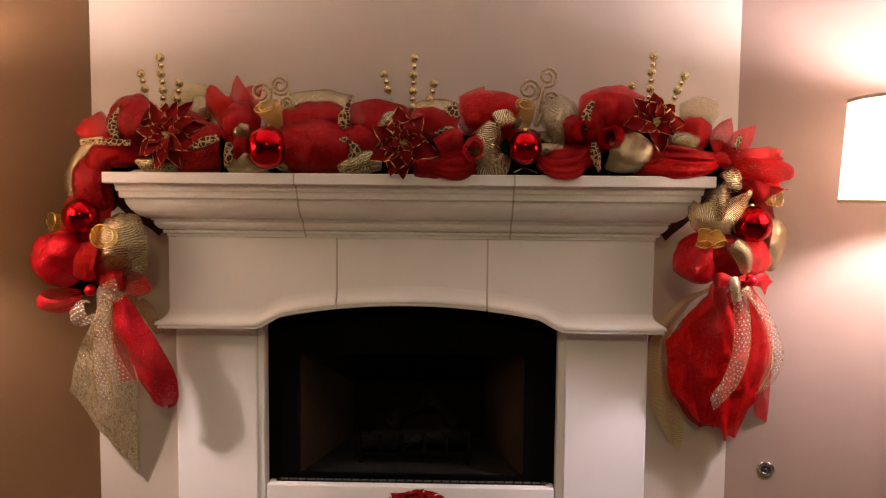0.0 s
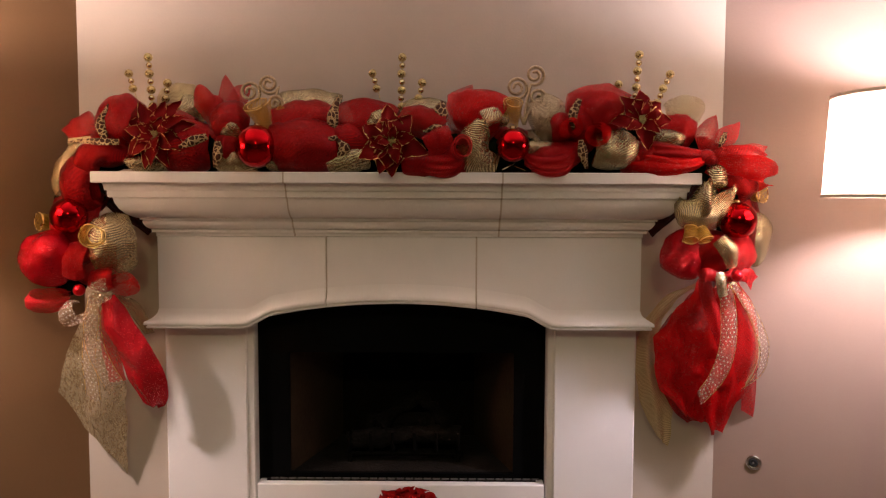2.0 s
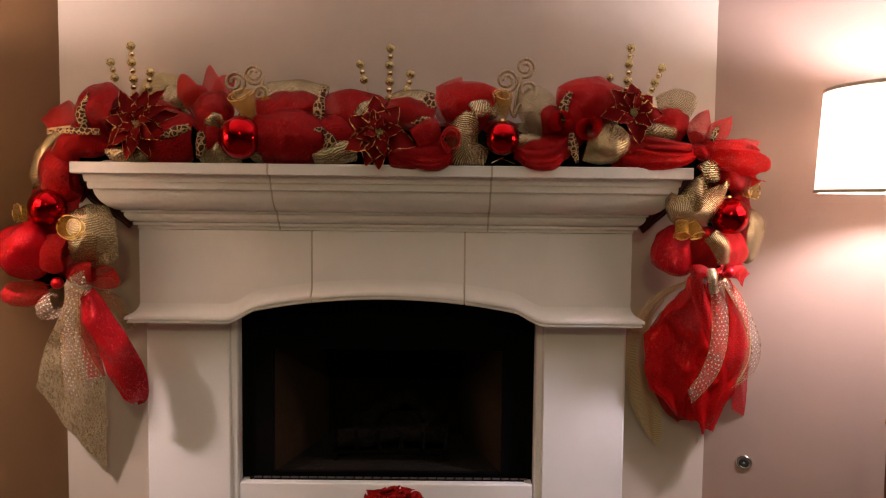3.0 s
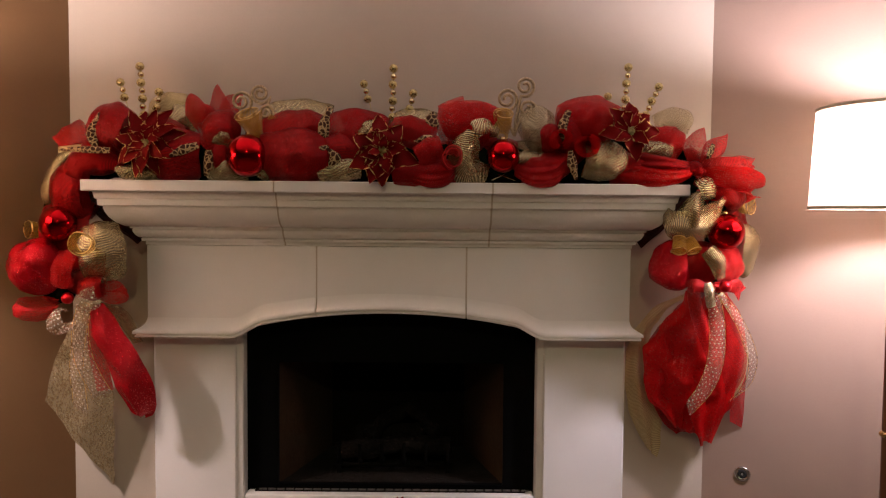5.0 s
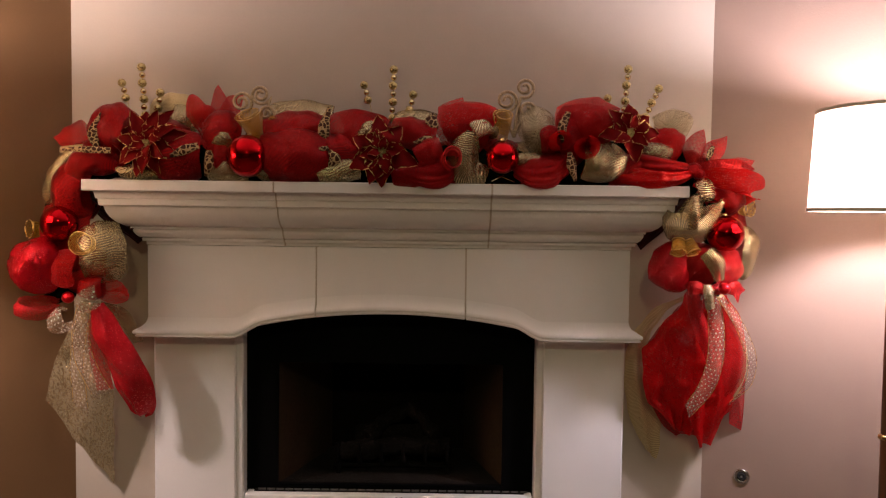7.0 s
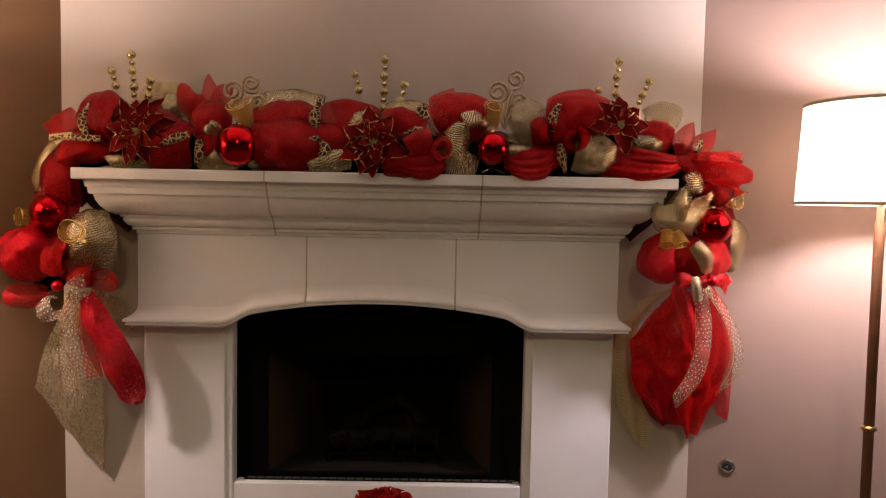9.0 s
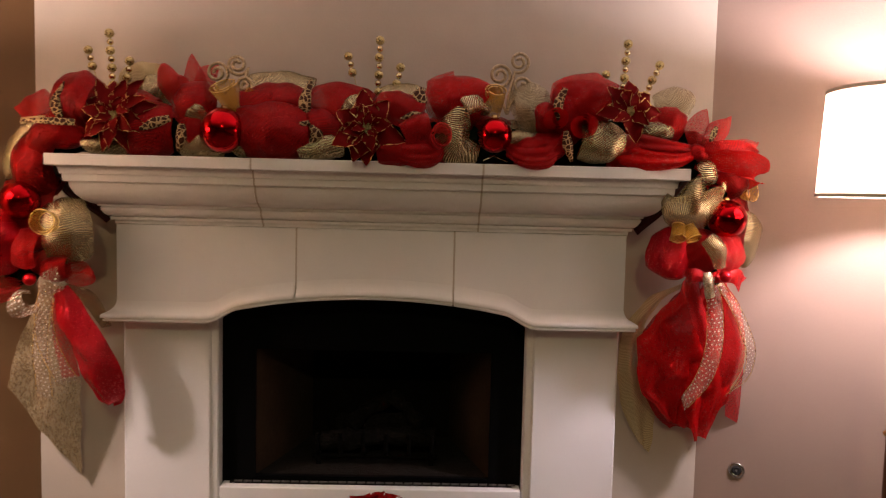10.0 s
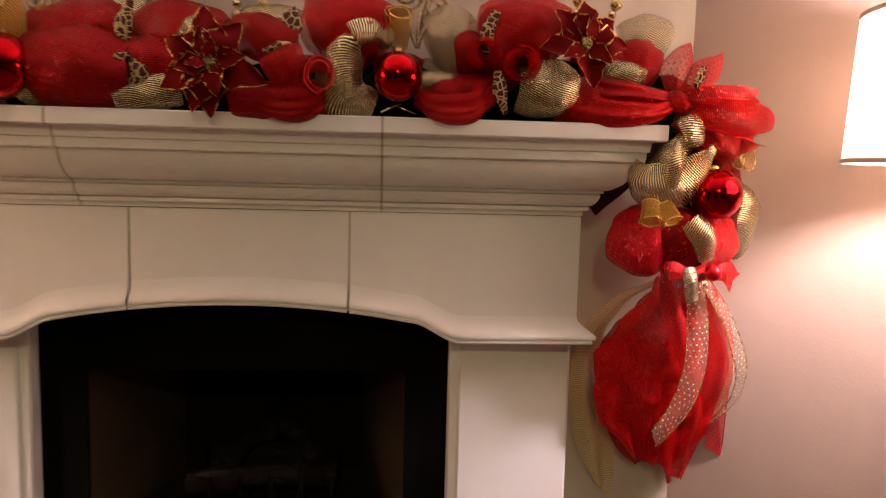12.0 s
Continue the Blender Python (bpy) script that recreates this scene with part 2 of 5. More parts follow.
JU = (-0.238, 0.254)
for ua, ub in ((FX0 - MX, JU[0] - G), (JU[0] + G, JU[1] - G), (JU[1] + G, FX1 - MX)):
    under(mantel, part("frieze_block", frieze(ua, ub), M_STONE))
for u in JU:
    under(mantel, part("grout_joint", boxes((MX + u - G, MX + u + G, FY + 0.0025, WALL - 0.01, arch(u) + 0.003, ZF)), M_GROUT))


# moulding that runs along the ledge and follows the arch
def ledge_line(u):
    """Height of the moulding's lower lip over u."""
    a = abs(u)
    if a < 0.395:
        return 0.968 - 0.036 * (a / 0.395) ** 2
    k = min(1, (a - 0.395) / 0.12)
    k = k * k * (3 - 2 * k)
    return 0.932 + (0.884 - 0.932) * k


SIDE = 1.55                        # the ledge stands out further at its ends
LPROF = [(0.0, 0.062), (0.002, 0.050), (0.006, 0.040), (0.013, 0.031), (0.021, 0.025), (0.026, 0.021), (0.027, 0.013), (0.026, 0.0105), (0.0205, 0.010), (0.0205, 0.0065), (0.0225, 0.006), (0.0225, 0.001), (0.020, -0.001), (0.0, -0.002)]


def moulding(ua, ub, end_left, end_right):
    bm = bmesh.new()
    n = max(8, int((ub - ua) / 0.012))
    us = [ua + (ub - ua) * k / n for k in range(n + 1)]
    rows = []
    if end_left:
        rows.append([bm.verts.new((MX + ua - SIDE * o, WALL, ledge_line(ua) + h)) for o, h in LPROF])
    for k, u in enumerate(us):
        e = -1 if (k == 0 and end_left) else 1 if (k == n and end_right) else 0
        rows.append([bm.verts.new((MX + u + SIDE * e * o, FY - o, ledge_line(u) + h)) for o, h in LPROF])
    if end_right:
        rows.append([bm.verts.new((MX + ub + SIDE * o, WALL, ledge_line(ub) + h)) for o, h in LPROF])
    for a, b in zip(rows, rows[1:]):
        for k in range(len(LPROF) - 1):
            bm.faces.new((a[k], a[k + 1], b[k + 1], b[k]))
    return bm


for ua, ub, l, r in ((FX0 - MX - 0.0005, JU[0] - G, True, False), (JU[0] + G, JU[1] - G, False, False), (JU[1] + G, FX1 - MX + 0.0005, False, True)):
    under(mantel, part("arch_moulding", moulding(ua, ub, l, r), M_STONE, smooth=50))

# legs with a chamfered inner edge, and the panel below the opening
LEGY = 2.545


def leg(side):
    bm = bmesh.new()
    xo, xi = (-0.919, MX - OPEN - 0.004) if side < 0 else (0.681, MX + OPEN + 0.004)
    s = 1 if side < 0 else -1
    outline = [(xo, WALL), (xo, LEGY + 0.006), (xo + s * 0.006, LEGY), (xi - s * 0.027, LEGY), (xi - s * 0.023, LEGY + 0.003), (xi - s * 0.021, LEGY + 0.010), (xi - s * 0.004, LEGY + 0.014), (xi, LEGY + 0.020), (xi, WALL + 0.03)]
    a = [bm.verts.new((x, y, 0)) for x, y in outline]
    b = [bm.verts.new((x, y, 0.884)) for x, y in outline]
    bm.faces.new(a)
    bm.faces.new(b[::-1])
    n = len(a)
    for k in range(n):
        bm.faces.new((a[k], a[(k + 1) % n], b[(k + 1) % n], b[k]))
    return bm


for s in (-1, 1):
    under(mantel, part("leg", leg(s), M_STONE))
under(mantel, part("lower_panel", boxes((MX - OPEN, MX + OPEN, LEGY + 0.012, WALL, 0.0, 0.325), bevel=0.004), M_STONE))

# ---- the firebox ----
firebox = thing("firebox", (MX, WALL, 0.3), "black metal firebox with dark brown firebrick sides", "fireplace")
FB = WALL - 0.012


def ring_frame():
    """The black face of the firebox: wide sides and a deep hood."""
    bm = bmesh.new()
    for d in ((MX - 0.56, MX - 0.392, FB, FB + 0.02, 0.31, 1.08), (MX + 0.392, MX + 0.56, FB, FB + 0.02, 0.31, 1.08), (MX - 0.392, MX + 0.392, FB, FB + 0.02, 0.775, 1.08), (MX - 0.392, MX + 0.392, FB, FB + 0.02, 0.31, 0.345)):
        box(bm, *d)
    return bm


under(firebox, part("face_frame", ring_frame(), M_BLACK))
for s in (-1, 1):
    bm = bmesh.new()
    vs = [bm.verts.new(p) for p in ((MX + s * 0.40, FB + 0.02, 0.33), (MX + s * 0.27, FB + 0.46, 0.33), (MX + s * 0.27, FB + 0.46, 0.90), (MX + s * 0.40, FB + 0.02, 0.90))]
    ws = [bm.verts.new((v.co.x + s * 0.03, v.co.y, v.co.z)) for v in vs]
    bm.faces.new(vs)
    bm.faces.new(ws[::-1])
    for k in range(4):
        bm.faces.new((vs[k], ws[k], ws[(k + 1) % 4], vs[(k + 1) % 4]))
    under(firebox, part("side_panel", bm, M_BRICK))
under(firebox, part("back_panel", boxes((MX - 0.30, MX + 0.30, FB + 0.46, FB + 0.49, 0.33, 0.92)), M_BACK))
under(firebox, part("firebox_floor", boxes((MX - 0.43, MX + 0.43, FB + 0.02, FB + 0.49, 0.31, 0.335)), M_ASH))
under(firebox, part("firebox_top", boxes((MX - 0.43, MX + 0.43, FB + 0.02, FB + 0.49, 0.90, 0.93)), M_NEAR_BLACK))

# ---- lamps ----
def floor_lamp(x, y):
    lamp = thing("floor_lamp", (0, 0, 0), "bronze floor lamp with a lit white drum shade beside the wall", "floor lamp", group="floor lamps")
    prof = [(0.0, 0.0), (0.145, 0.0), (0.15, 0.006), (0.148, 0.014), (0.12, 0.022), (0.05, 0.034), (0.022, 0.05), (0.016, 0.07)]
    part("base", lathe([(max(r, 0.001), z) for r, z in prof], 40), M_BRONZE, lamp, smooth=True)
    part("pole", lathe([(0.0135, 0.06), (0.0135, 1.27), (0.009, 1.28), (0.009, 1.34)], 20), M_BRONZE, lamp, smooth=True)
    part("collar", lathe([(0.0135, 0.700), (0.019, 0.703), (0.0205, 0.708), (0.019, 0.713), (0.0135, 0.716)], 24), M_BRASS, lamp, "brass collar", True)
    sh = part("shade", lathe([(0.213, 1.317), (0.200, 1.588), (0.1985, 1.588), (0.2115, 1.317)], 56, closed=True), M_SHADE, lamp, "white linen drum shade", True)
    for r, z in ((0.2135, 1.317), (0.2005, 1.582)):
        part("shade_trim", lathe([(r - 0.004, z), (r + 0.0015, z), (r + 0.0012, z + 0.009), (r - 0.004, z + 0.009)], 56, closed=True), M_TRIM, sh)
    part("socket", lathe([(0.016, 1.33), (0.018, 1.335), (0.018, 1.39), (0.012, 1.395)], 20), M_BRASS, lamp, "", True)
    bulb = part("bulb", lathe([(0.012, 1.395), (0.016, 1.41), (0.028, 1.44), (0.031, 1.465), (0.024, 1.49), (0.004, 1.50)], 20), M_BULB, lamp, "lit bulb", True)
    bulb.visible_shadow = False
    d = bpy.data.lights.new("bulb_light", "POINT")
    d.energy, d.color, d.shadow_soft_size = BULB_POWER, BULB_COLOUR, 0.05
    lt = new("bulb_light", d)
    lt.location = (0, 0, 1.48)
    lt.parent = lamp
    lamp.matrix_basis = pose(x, y, 0)
    return lamp


right_lamp = floor_lamp(1.268, 2.03)
left_lamp = copy_thing(right_lamp, pose(-1.430, 1.80, 0))
for ob in left_lamp.children:
    if ob.type == "LIGHT":          # a warmer bulb
        ob.data = ob.data.copy()
        ob.data.energy, ob.data.color = WARM_POWER, WARM_COLOUR
        ob.location.z = 1.502

# the room's ceiling lamp, behind the camera
ceiling_lamp = thing("ceiling_lamp", (0.15, -1.3, CEIL_Z), "round white glass ceiling lamp, lit", "ceiling lamp")
M_GLASS = glow("lit_glass", (1.0, 0.82, 0.62), 9.0)
under(ceiling_lamp, part("rim", lathe([(0.12, CEIL_Z - 0.03), (0.125, CEIL_Z - 0.028), (0.125, CEIL_Z), (0.11, CEIL_Z)], 40, (0.15, -1.3, 0)), M_BRONZE, smooth=True))
under(ceiling_lamp, part("bowl", lathe([(0.001, CEIL_Z - 0.11), (0.05, CEIL_Z - 0.105), (0.09, CEIL_Z - 0.08), (0.118, CEIL_Z - 0.032)], 40, (0.15, -1.3, 0)), M_GLASS, smooth=True))
d = bpy.data.lights.new("ceiling_light", "AREA")
d.shape, d.size, d.energy, d.color = "DISK", 0.2, CEILING_POWER, CEILING_COLOUR
lt = new("ceiling_light", d)
under(ceiling_lamp, lt)
lt.location = (0.15, -1.3, CEIL_Z - 0.13)

# ---- materials of the decorations ----
def maths(t, op, a, b=None, c=None):
    n = t.nodes.new("ShaderNodeMath")
    n.operation = op
    for k, v in enumerate((a, b, c)):
        if v is None:
            continue
        if isinstance(v, (int, float)):
            n.inputs[k].default_value = v
        else:
            link(t, v, n.inputs[k])
    return n.outputs[0]


def fabric(name, thread, foil, gap_alpha, pitch, sparkle=0.5, through_light=0.25, rough=0.45, slant=0.35, dots=None, dot_colour=None, base_alpha=1.0, cross=0.4, glints=0.78, fleck_size=260, foil_metal=0.6):
    """Woven mesh ribbon: threads with gaps between them, foil strips that catch the light, some light passing through."""
    m, t, b = node_mat(name)
    out = t.nodes["Material Output"]
    uv = t.nodes.new("ShaderNodeTexCoord")
    sep = t.nodes.new("ShaderNodeSeparateXYZ")
    link(t, uv.outputs["UV"], sep.inputs[0])
    u, v = sep.outputs[0], sep.outputs[1]
    wob = add(t, "ShaderNodeTexNoise", Scale=18.0, Detail=2.0)
    link(t, uv.outputs["UV"], wob.inputs["Vector"])
    uu = maths(t, "MULTIPLY_ADD", v, slant, u)
    uu = maths(t, "MULTIPLY_ADD", wob.outputs["Fac"], 0.003, uu)
    stripe = maths(t, "MULTIPLY_ADD", maths(t, "SINE", maths(t, "MULTIPLY", uu, 6.2832 / pitch)), 0.5, 0.5)
    warp = maths(t, "MULTIPLY_ADD", maths(t, "SINE", maths(t, "MULTIPLY", v, 6.2832 / (pitch * 0.62))), 0.5, 0.5)
    weave = maths(t, "MULTIPLY_ADD", warp, cross, maths(t, "MULTIPLY", stripe, 1.0 - cross))
    fleck = add(t, "ShaderNodeTexVoronoi", Scale=1.0)
    vec = t.nodes.new("ShaderNodeVectorMath")
    vec.operation = "MULTIPLY"
    vec.inputs[1].default_value = (fleck_size * 0.7, fleck_size * 1.5, fleck_size)
    link(t, uv.outputs["UV"], vec.inputs[0])
    link(t, vec.outputs[0], fleck.inputs["Vector"])
    pick = t.nodes.new("ShaderNodeSeparateXYZ")
    link(t, fleck.outputs["Color"], pick.inputs[0])
    patch = add(t, "ShaderNodeTexNoise", Scale=14.0, Detail=3.0)
    link(t, uv.outputs["UV"], patch.inputs["Vector"])
    lit = maths(t, "GREATER_THAN", maths(t, "MULTIPLY", maths(t, "ADD", pick.outputs[0], patch.outputs["Fac"]), 0.5), 1.0 - 0.45 * sparkle - 0.12)
    lit = maths(t, "MULTIPLY", lit, maths(t, "GREATER_THAN", stripe, 0.30))
    foil_on = maths(t, "MAXIMUM", maths(t, "GREATER_THAN", stripe, 0.62), lit)
    mix = t.nodes.new("ShaderNodeMix")
    mix.data_type = "RGBA"
    mix.inputs[6].default_value = (*thread, 1)
    mix.inputs[7].default_value = (*foil, 1)
    link(t, foil_on, mix.inputs[0])
    colour = mix.outputs[2]
    glint = t.nodes.new("ShaderNodeMix")
    glint.data_type = "RGBA"
    glint.inputs[7].default_value = (1.0, 0.075 + 1.15 * foil[1], 0.06 + 1.15 * foil[2], 1)
    link(t, maths(t, "MULTIPLY", lit, maths(t, "GREATER_THAN", pick.outputs[1], glints)), glint.inputs[0])
    link(t, colour, glint.inputs[6])
    colour = glint.outputs[2]
    alpha = ramp(t, weave, [(0.15, (gap_alpha,) * 3), (0.55, (base_alpha,) * 3)]).outputs[0]
    metal = maths(t, "MAXIMUM", maths(t, "MULTIPLY", foil_on, foil_metal), lit)
    if dots:
        fx = maths(t, "SUBTRACT", maths(t, "FRACT", maths(t, "DIVIDE", u, dots)), 0.5)
        half = maths(t, "MULTIPLY", maths(t, "FLOOR", maths(t, "DIVIDE", u, dots)), 0.5)
        fy = maths(t, "SUBTRACT", maths(t, "FRACT", maths(t, "ADD", maths(t, "DIVIDE", v, dots), half)), 0.5)
        rr = maths(t, "ADD", maths(t, "MULTIPLY", fx, fx), maths(t, "MULTIPLY", fy, fy))
        dot = maths(t, "MULTIPLY", maths(t, "LESS_THAN", rr, 0.030), maths(t, "GREATER_THAN", patch.outputs["Fac"], 0.42))
        m2 = t.nodes.new("ShaderNodeMix")
        m2.data_type = "RGBA"
        m2.inputs[7].default_value = (*dot_colour, 1)
        link(t, dot, m2.inputs[0])
        link(t, colour, m2.inputs[6])
        colour = m2.outputs[2]
        alpha = maths(t, "MAXIMUM", alpha, dot)
        metal = maths(t, "MAXIMUM", metal, maths(t, "MULTIPLY", dot, 0.45 if sparkle > 0.3 else 0.0))
    link(t, colour, b.inputs["Base Color"])
    link(t, metal, b.inputs["Metallic"])
    rgh = maths(t, "MULTIPLY_ADD", lit, -0.5 * rough, rough)
    link(t, rgh, b.inputs["Roughness"])
    bp = t.nodes.new("ShaderNodeBump")
    bp.inputs["Strength"].default_value = 0.5
    bp.inputs["Distance"].default_value = 0.0012
    link(t, maths(t, "ADD", weave, maths(t, "MULTIPLY", pick.outputs[1], 0.8)), bp.inputs["Height"])
    tilt = t.nodes.new("ShaderNodeVectorMath")
    tilt.operation = "SUBTRACT"
    tilt.inputs[1].default_value = (0.5, 0.5, 0.5)
    link(t, fleck.outputs["Color"], tilt.inputs[0])
    size = t.nodes.new("ShaderNodeVectorMath")
    size.operation = "SCALE"
    link(t, tilt.outputs[0], size.inputs[0])
    link(t, maths(t, "MULTIPLY", lit, 0.9), size.inputs["Scale"])
    total = t.nodes.new("ShaderNodeVectorMath")
    link(t, bp.outputs[0], total.inputs[0])
    link(t, size.outputs[0], total.inputs[1])
    unit = t.nodes.new("ShaderNodeVectorMath")
    unit.operation = "NORMALIZE"
    link(t, total.outputs[0], unit.inputs[0])
    link(t, unit.outputs[0], b.inputs["Normal"])
    b.inputs["Specular IOR Level"].default_value = 0.15
    tl = t.nodes.new("ShaderNodeBsdfTranslucent")
    link(t, colour, tl.inputs["Color"])
    m1 = t.nodes.new("ShaderNodeMixShader")
    m1.inputs[0].default_value = through_light
    link(t, b.outputs[0], m1.inputs[1])
    link(t, tl.outputs[0], m1.inputs[2])
    clear = t.nodes.new("ShaderNodeBsdfTransparent")
    m3 = t.nodes.new("ShaderNodeMixShader")
    link(t, alpha, m3.inputs[0])
    link(t, clear.outputs[0], m3.inputs[1])
    link(t, m1.outputs[0], m3.inputs[2])
    link(t, m3.outputs[0], out.inputs["Surface"])
    return m


RED = fabric("red_deco_mesh", (0.20, 0.0014, 0.002), (0.44, 0.005, 0.006), 0.88, 0.0042, 0.44, 0.18, 0.32, glints=0.50, fleck_size=360, foil_metal=0.60)
SHINE = fabric("shiny_red_deco_mesh", (0.34, 0.002, 0.006), (0.78, 0.012, 0.030), 0.90, 0.0042, 0.56, 0.14, 0.24, glints=0.50, fleck_size=340, foil_metal=0.80)
SOFT = fabric("soft_red_mesh", (0.27, 0.002, 0.003), (0.50, 0.006, 0.008), 0.74, 0.0042, 0.42, 0.34, 0.34, glints=0.50, fleck_size=360, foil_metal=0.50, base_alpha=0.94)
# thin mesh, its red brightened as if the lamp shone through
TAIL = fabric("thin_lit_red_mesh", (0.52, 0.004, 0.005), (0.76, 0.012, 0.014), 0.78, 0.0044, 0.58, 0.42, 0.26, glints=0.42, fleck_size=210, foil_metal=0.55, base_alpha=0.94)
SHEER = fabric("sheer_red_mesh", (0.50, 0.008, 0.010), (0.75, 0.03, 0.03), 0.42, 0.0042, 0.35, 0.35, 0.45, base_alpha=0.74)
GOLD = fabric("gold_deco_mesh", (0.070, 0.042, 0.014), (0.88, 0.72, 0.40), 0.76, 0.0048, 0.40, 0.10, 0.24, cross=0.06, foil_metal=0.85)
GLIT = fabric("glitter_gold_mesh", (0.38, 0.29, 0.15), (0.88, 0.78, 0.56), 0.84, 0.0044, 0.85, 0.20, 0.24, glints=0.40, fleck_size=190, foil_metal=0.8)
GOLDLT = fabric("light_gold_deco_mesh", (0.22, 0.155, 0.065), (0.82, 0.70, 0.45), 0.50, 0.0046, 0.35, 0.22, 0.34, base_alpha=0.92, cross=0.10)
PALE = fabric("sheer_gold_mesh", (0.66, 0.53, 0.26), (0.76, 0.64, 0.36), 0.50, 0.0046, 0.15, 0.3, 0.5, base_alpha=0.80)
AMBER = fabric("amber_gold_mesh", (0.52, 0.29, 0.030), (0.82, 0.52, 0.10), 0.24, 0.0040, 0.3, 0.40, 0.35, base_alpha=0.60)
DOTRED = fabric("dotted_red_ribbon", (0.50, 0.008, 0.012), (0.78, 0.03, 0.03), 0.50, 0.0022, 0.2, 0.35, 0.4, dots=0.011, dot_colour=(0.24, 0.003, 0.006), base_alpha=0.80)
DOTGOLD = fabric("dotted_gold_ribbon", (0.60, 0.40, 0.26), (0.80, 0.60, 0.42), 0.16, 0.0022, 0.4, 0.3, 0.25, dots=0.0135, dot_colour=(0.95, 0.88, 0.76), base_alpha=0.40)


def leopard():
    m, t, b = node_mat("leopard_print_ribbon")
    uv = t.nodes.new("ShaderNodeTexCoord")
    vor = add(t, "ShaderNodeTexVoronoi", Scale=78.0)
    vor.feature = "DISTANCE_TO_EDGE"
    wob = add(t, "ShaderNodeTexNoise", Scale=60.0, Detail=2.0)
    link(t, uv.outputs["UV"], wob.inputs["Vector"])
    mixv = t.nodes.new("ShaderNodeMix")
    mixv.data_type = "VECTOR"
    mixv.inputs[0].default_value = 0.012
    link(t, uv.outputs["UV"], mixv.inputs[4])
    link(t, wob.outputs["Color"], mixv.inputs[5])
    link(t, mixv.outputs[1], vor.inputs["Vector"])
    r = ramp(t, vor.outputs["Distance"], [(0.0, (0.48, 0.33, 0.17)), (0.080, (0.42, 0.28, 0.13)), (0.115, (0.04, 0.013, 0.007)), (0.5, (0.08, 0.025, 0.012))])
    link(t, r.outputs[0], b.inputs["Base Color"])
    b.inputs["Roughness"].default_value = 0.6
    b.inputs["Specular IOR Level"].default_value = 0.12
    return m


LEO = leopard()


def petal_mat():
    m, t, b = node_mat("velvet_petal_with_gold_edge")
    uv = t.nodes.new("ShaderNodeTexCoord")
    sep = t.nodes.new("ShaderNodeSeparateXYZ")
    link(t, uv.outputs["UV"], sep.inputs[0])
    nz = add(t, "ShaderNodeTexNoise", Scale=9.0, Detail=4.0)
    link(t, uv.outputs["UV"], nz.inputs["Vector"])
    edge = maths(t, "MULTIPLY_ADD", nz.outputs["Fac"], 0.60, maths(t, "ABSOLUTE", sep.outputs[1]))
    gold = maths(t, "GREATER_THAN", edge, 1.225)
    nz2 = add(t, "ShaderNodeTexNoise", Scale=40.0, Detail=3.0)
    link(t, uv.outputs["UV"], nz2.inputs["Vector"])
    red = ramp(t, nz2.outputs["Fac"], [(0.3, (0.085, 0.0007, 0.0007)), (0.7, (0.21, 0.0016, 0.0016))])
    mix = t.nodes.new("ShaderNodeMix")
    mix.data_type = "RGBA"
    mix.inputs[7].default_value = (0.74, 0.48, 0.17, 1)
    link(t, gold, mix.inputs[0])
    link(t, red.outputs[0], mix.inputs[6])
    link(t, mix.outputs[2], b.inputs["Base Color"])
    link(t, maths(t, "MULTIPLY", gold, 0.8), b.inputs["Metallic"])
    link(t, maths(t, "MULTIPLY_ADD", gold, -0.35, 0.75), b.inputs["Roughness"])
    b.inputs["Specular IOR Level"].default_value = 0.1
    return m


PETAL = petal_mat()
PLAIN_PETAL = dull(surface("red_velvet", (0.13, 0.0015, 0.001), (0.27, 0.003, 0.002), 0.8, 14, 0.4, 160))
BALL = surface("red_mirror_ball", (0.46, 0.003, 0.006), (0.52, 0.004, 0.008), 0.10, 3, 0.0, 150, metal=1.0, rough_var=0.03)
MATTE = surface("red_satin_ball", (0.55, 0.006, 0.012), (0.62, 0.010, 0.016), 0.32, 6, 0.05, 150, metal=0.9)
BEAD = surface("gold_glitter_bead", (0.32, 0.24, 0.08), (0.68, 0.56, 0.26), 0.3, 160, 0.8, 420, metal=0.9, dist=0.001)
SHINY = surface("gold_shiny_bead", (0.72, 0.60, 0.32), (0.80, 0.68, 0.38), 0.12, 6, 0.0, 150, metal=1.0, rough_var=0.04)
GLITTER = surface("champagne_glitter", (0.15, 0.10, 0.045), (0.78, 0.62, 0.40), 0.4, 220, 1.0, 500, metal=0.8, dist=0.001)
# near black, so that the garland's core reads as shade between the loops
DARK_GREEN = dull(surface("near_black_green", (0.003, 0.0045, 0.0025), (0.010, 0.014, 0.007), 0.8, 30, 0.5, 200), 0.02)
STAMEN = surface("yellow_stamen", (0.14, 0.11, 0.03), (0.52, 0.42, 0.14), 0.45, 60, 0.3, 200, metal=0.3)

WIRE_GOLD = surface("gold_wire_edge", (0.62, 0.40, 0.10), (0.80, 0.56, 0.20), 0.3, 60, 0.1, 200, metal=0.9)
WIRE_RED = surface("red_wire_edge", (0.45, 0.006, 0.008), (0.62, 0.012, 0.014), 0.35, 60, 0.1, 200, metal=0.7)
WIRED = {AMBER: WIRE_GOLD, DOTGOLD: WIRE_GOLD, DOTRED: WIRE_RED}

# ---- shapes of the decorations ----
SEED = [0]


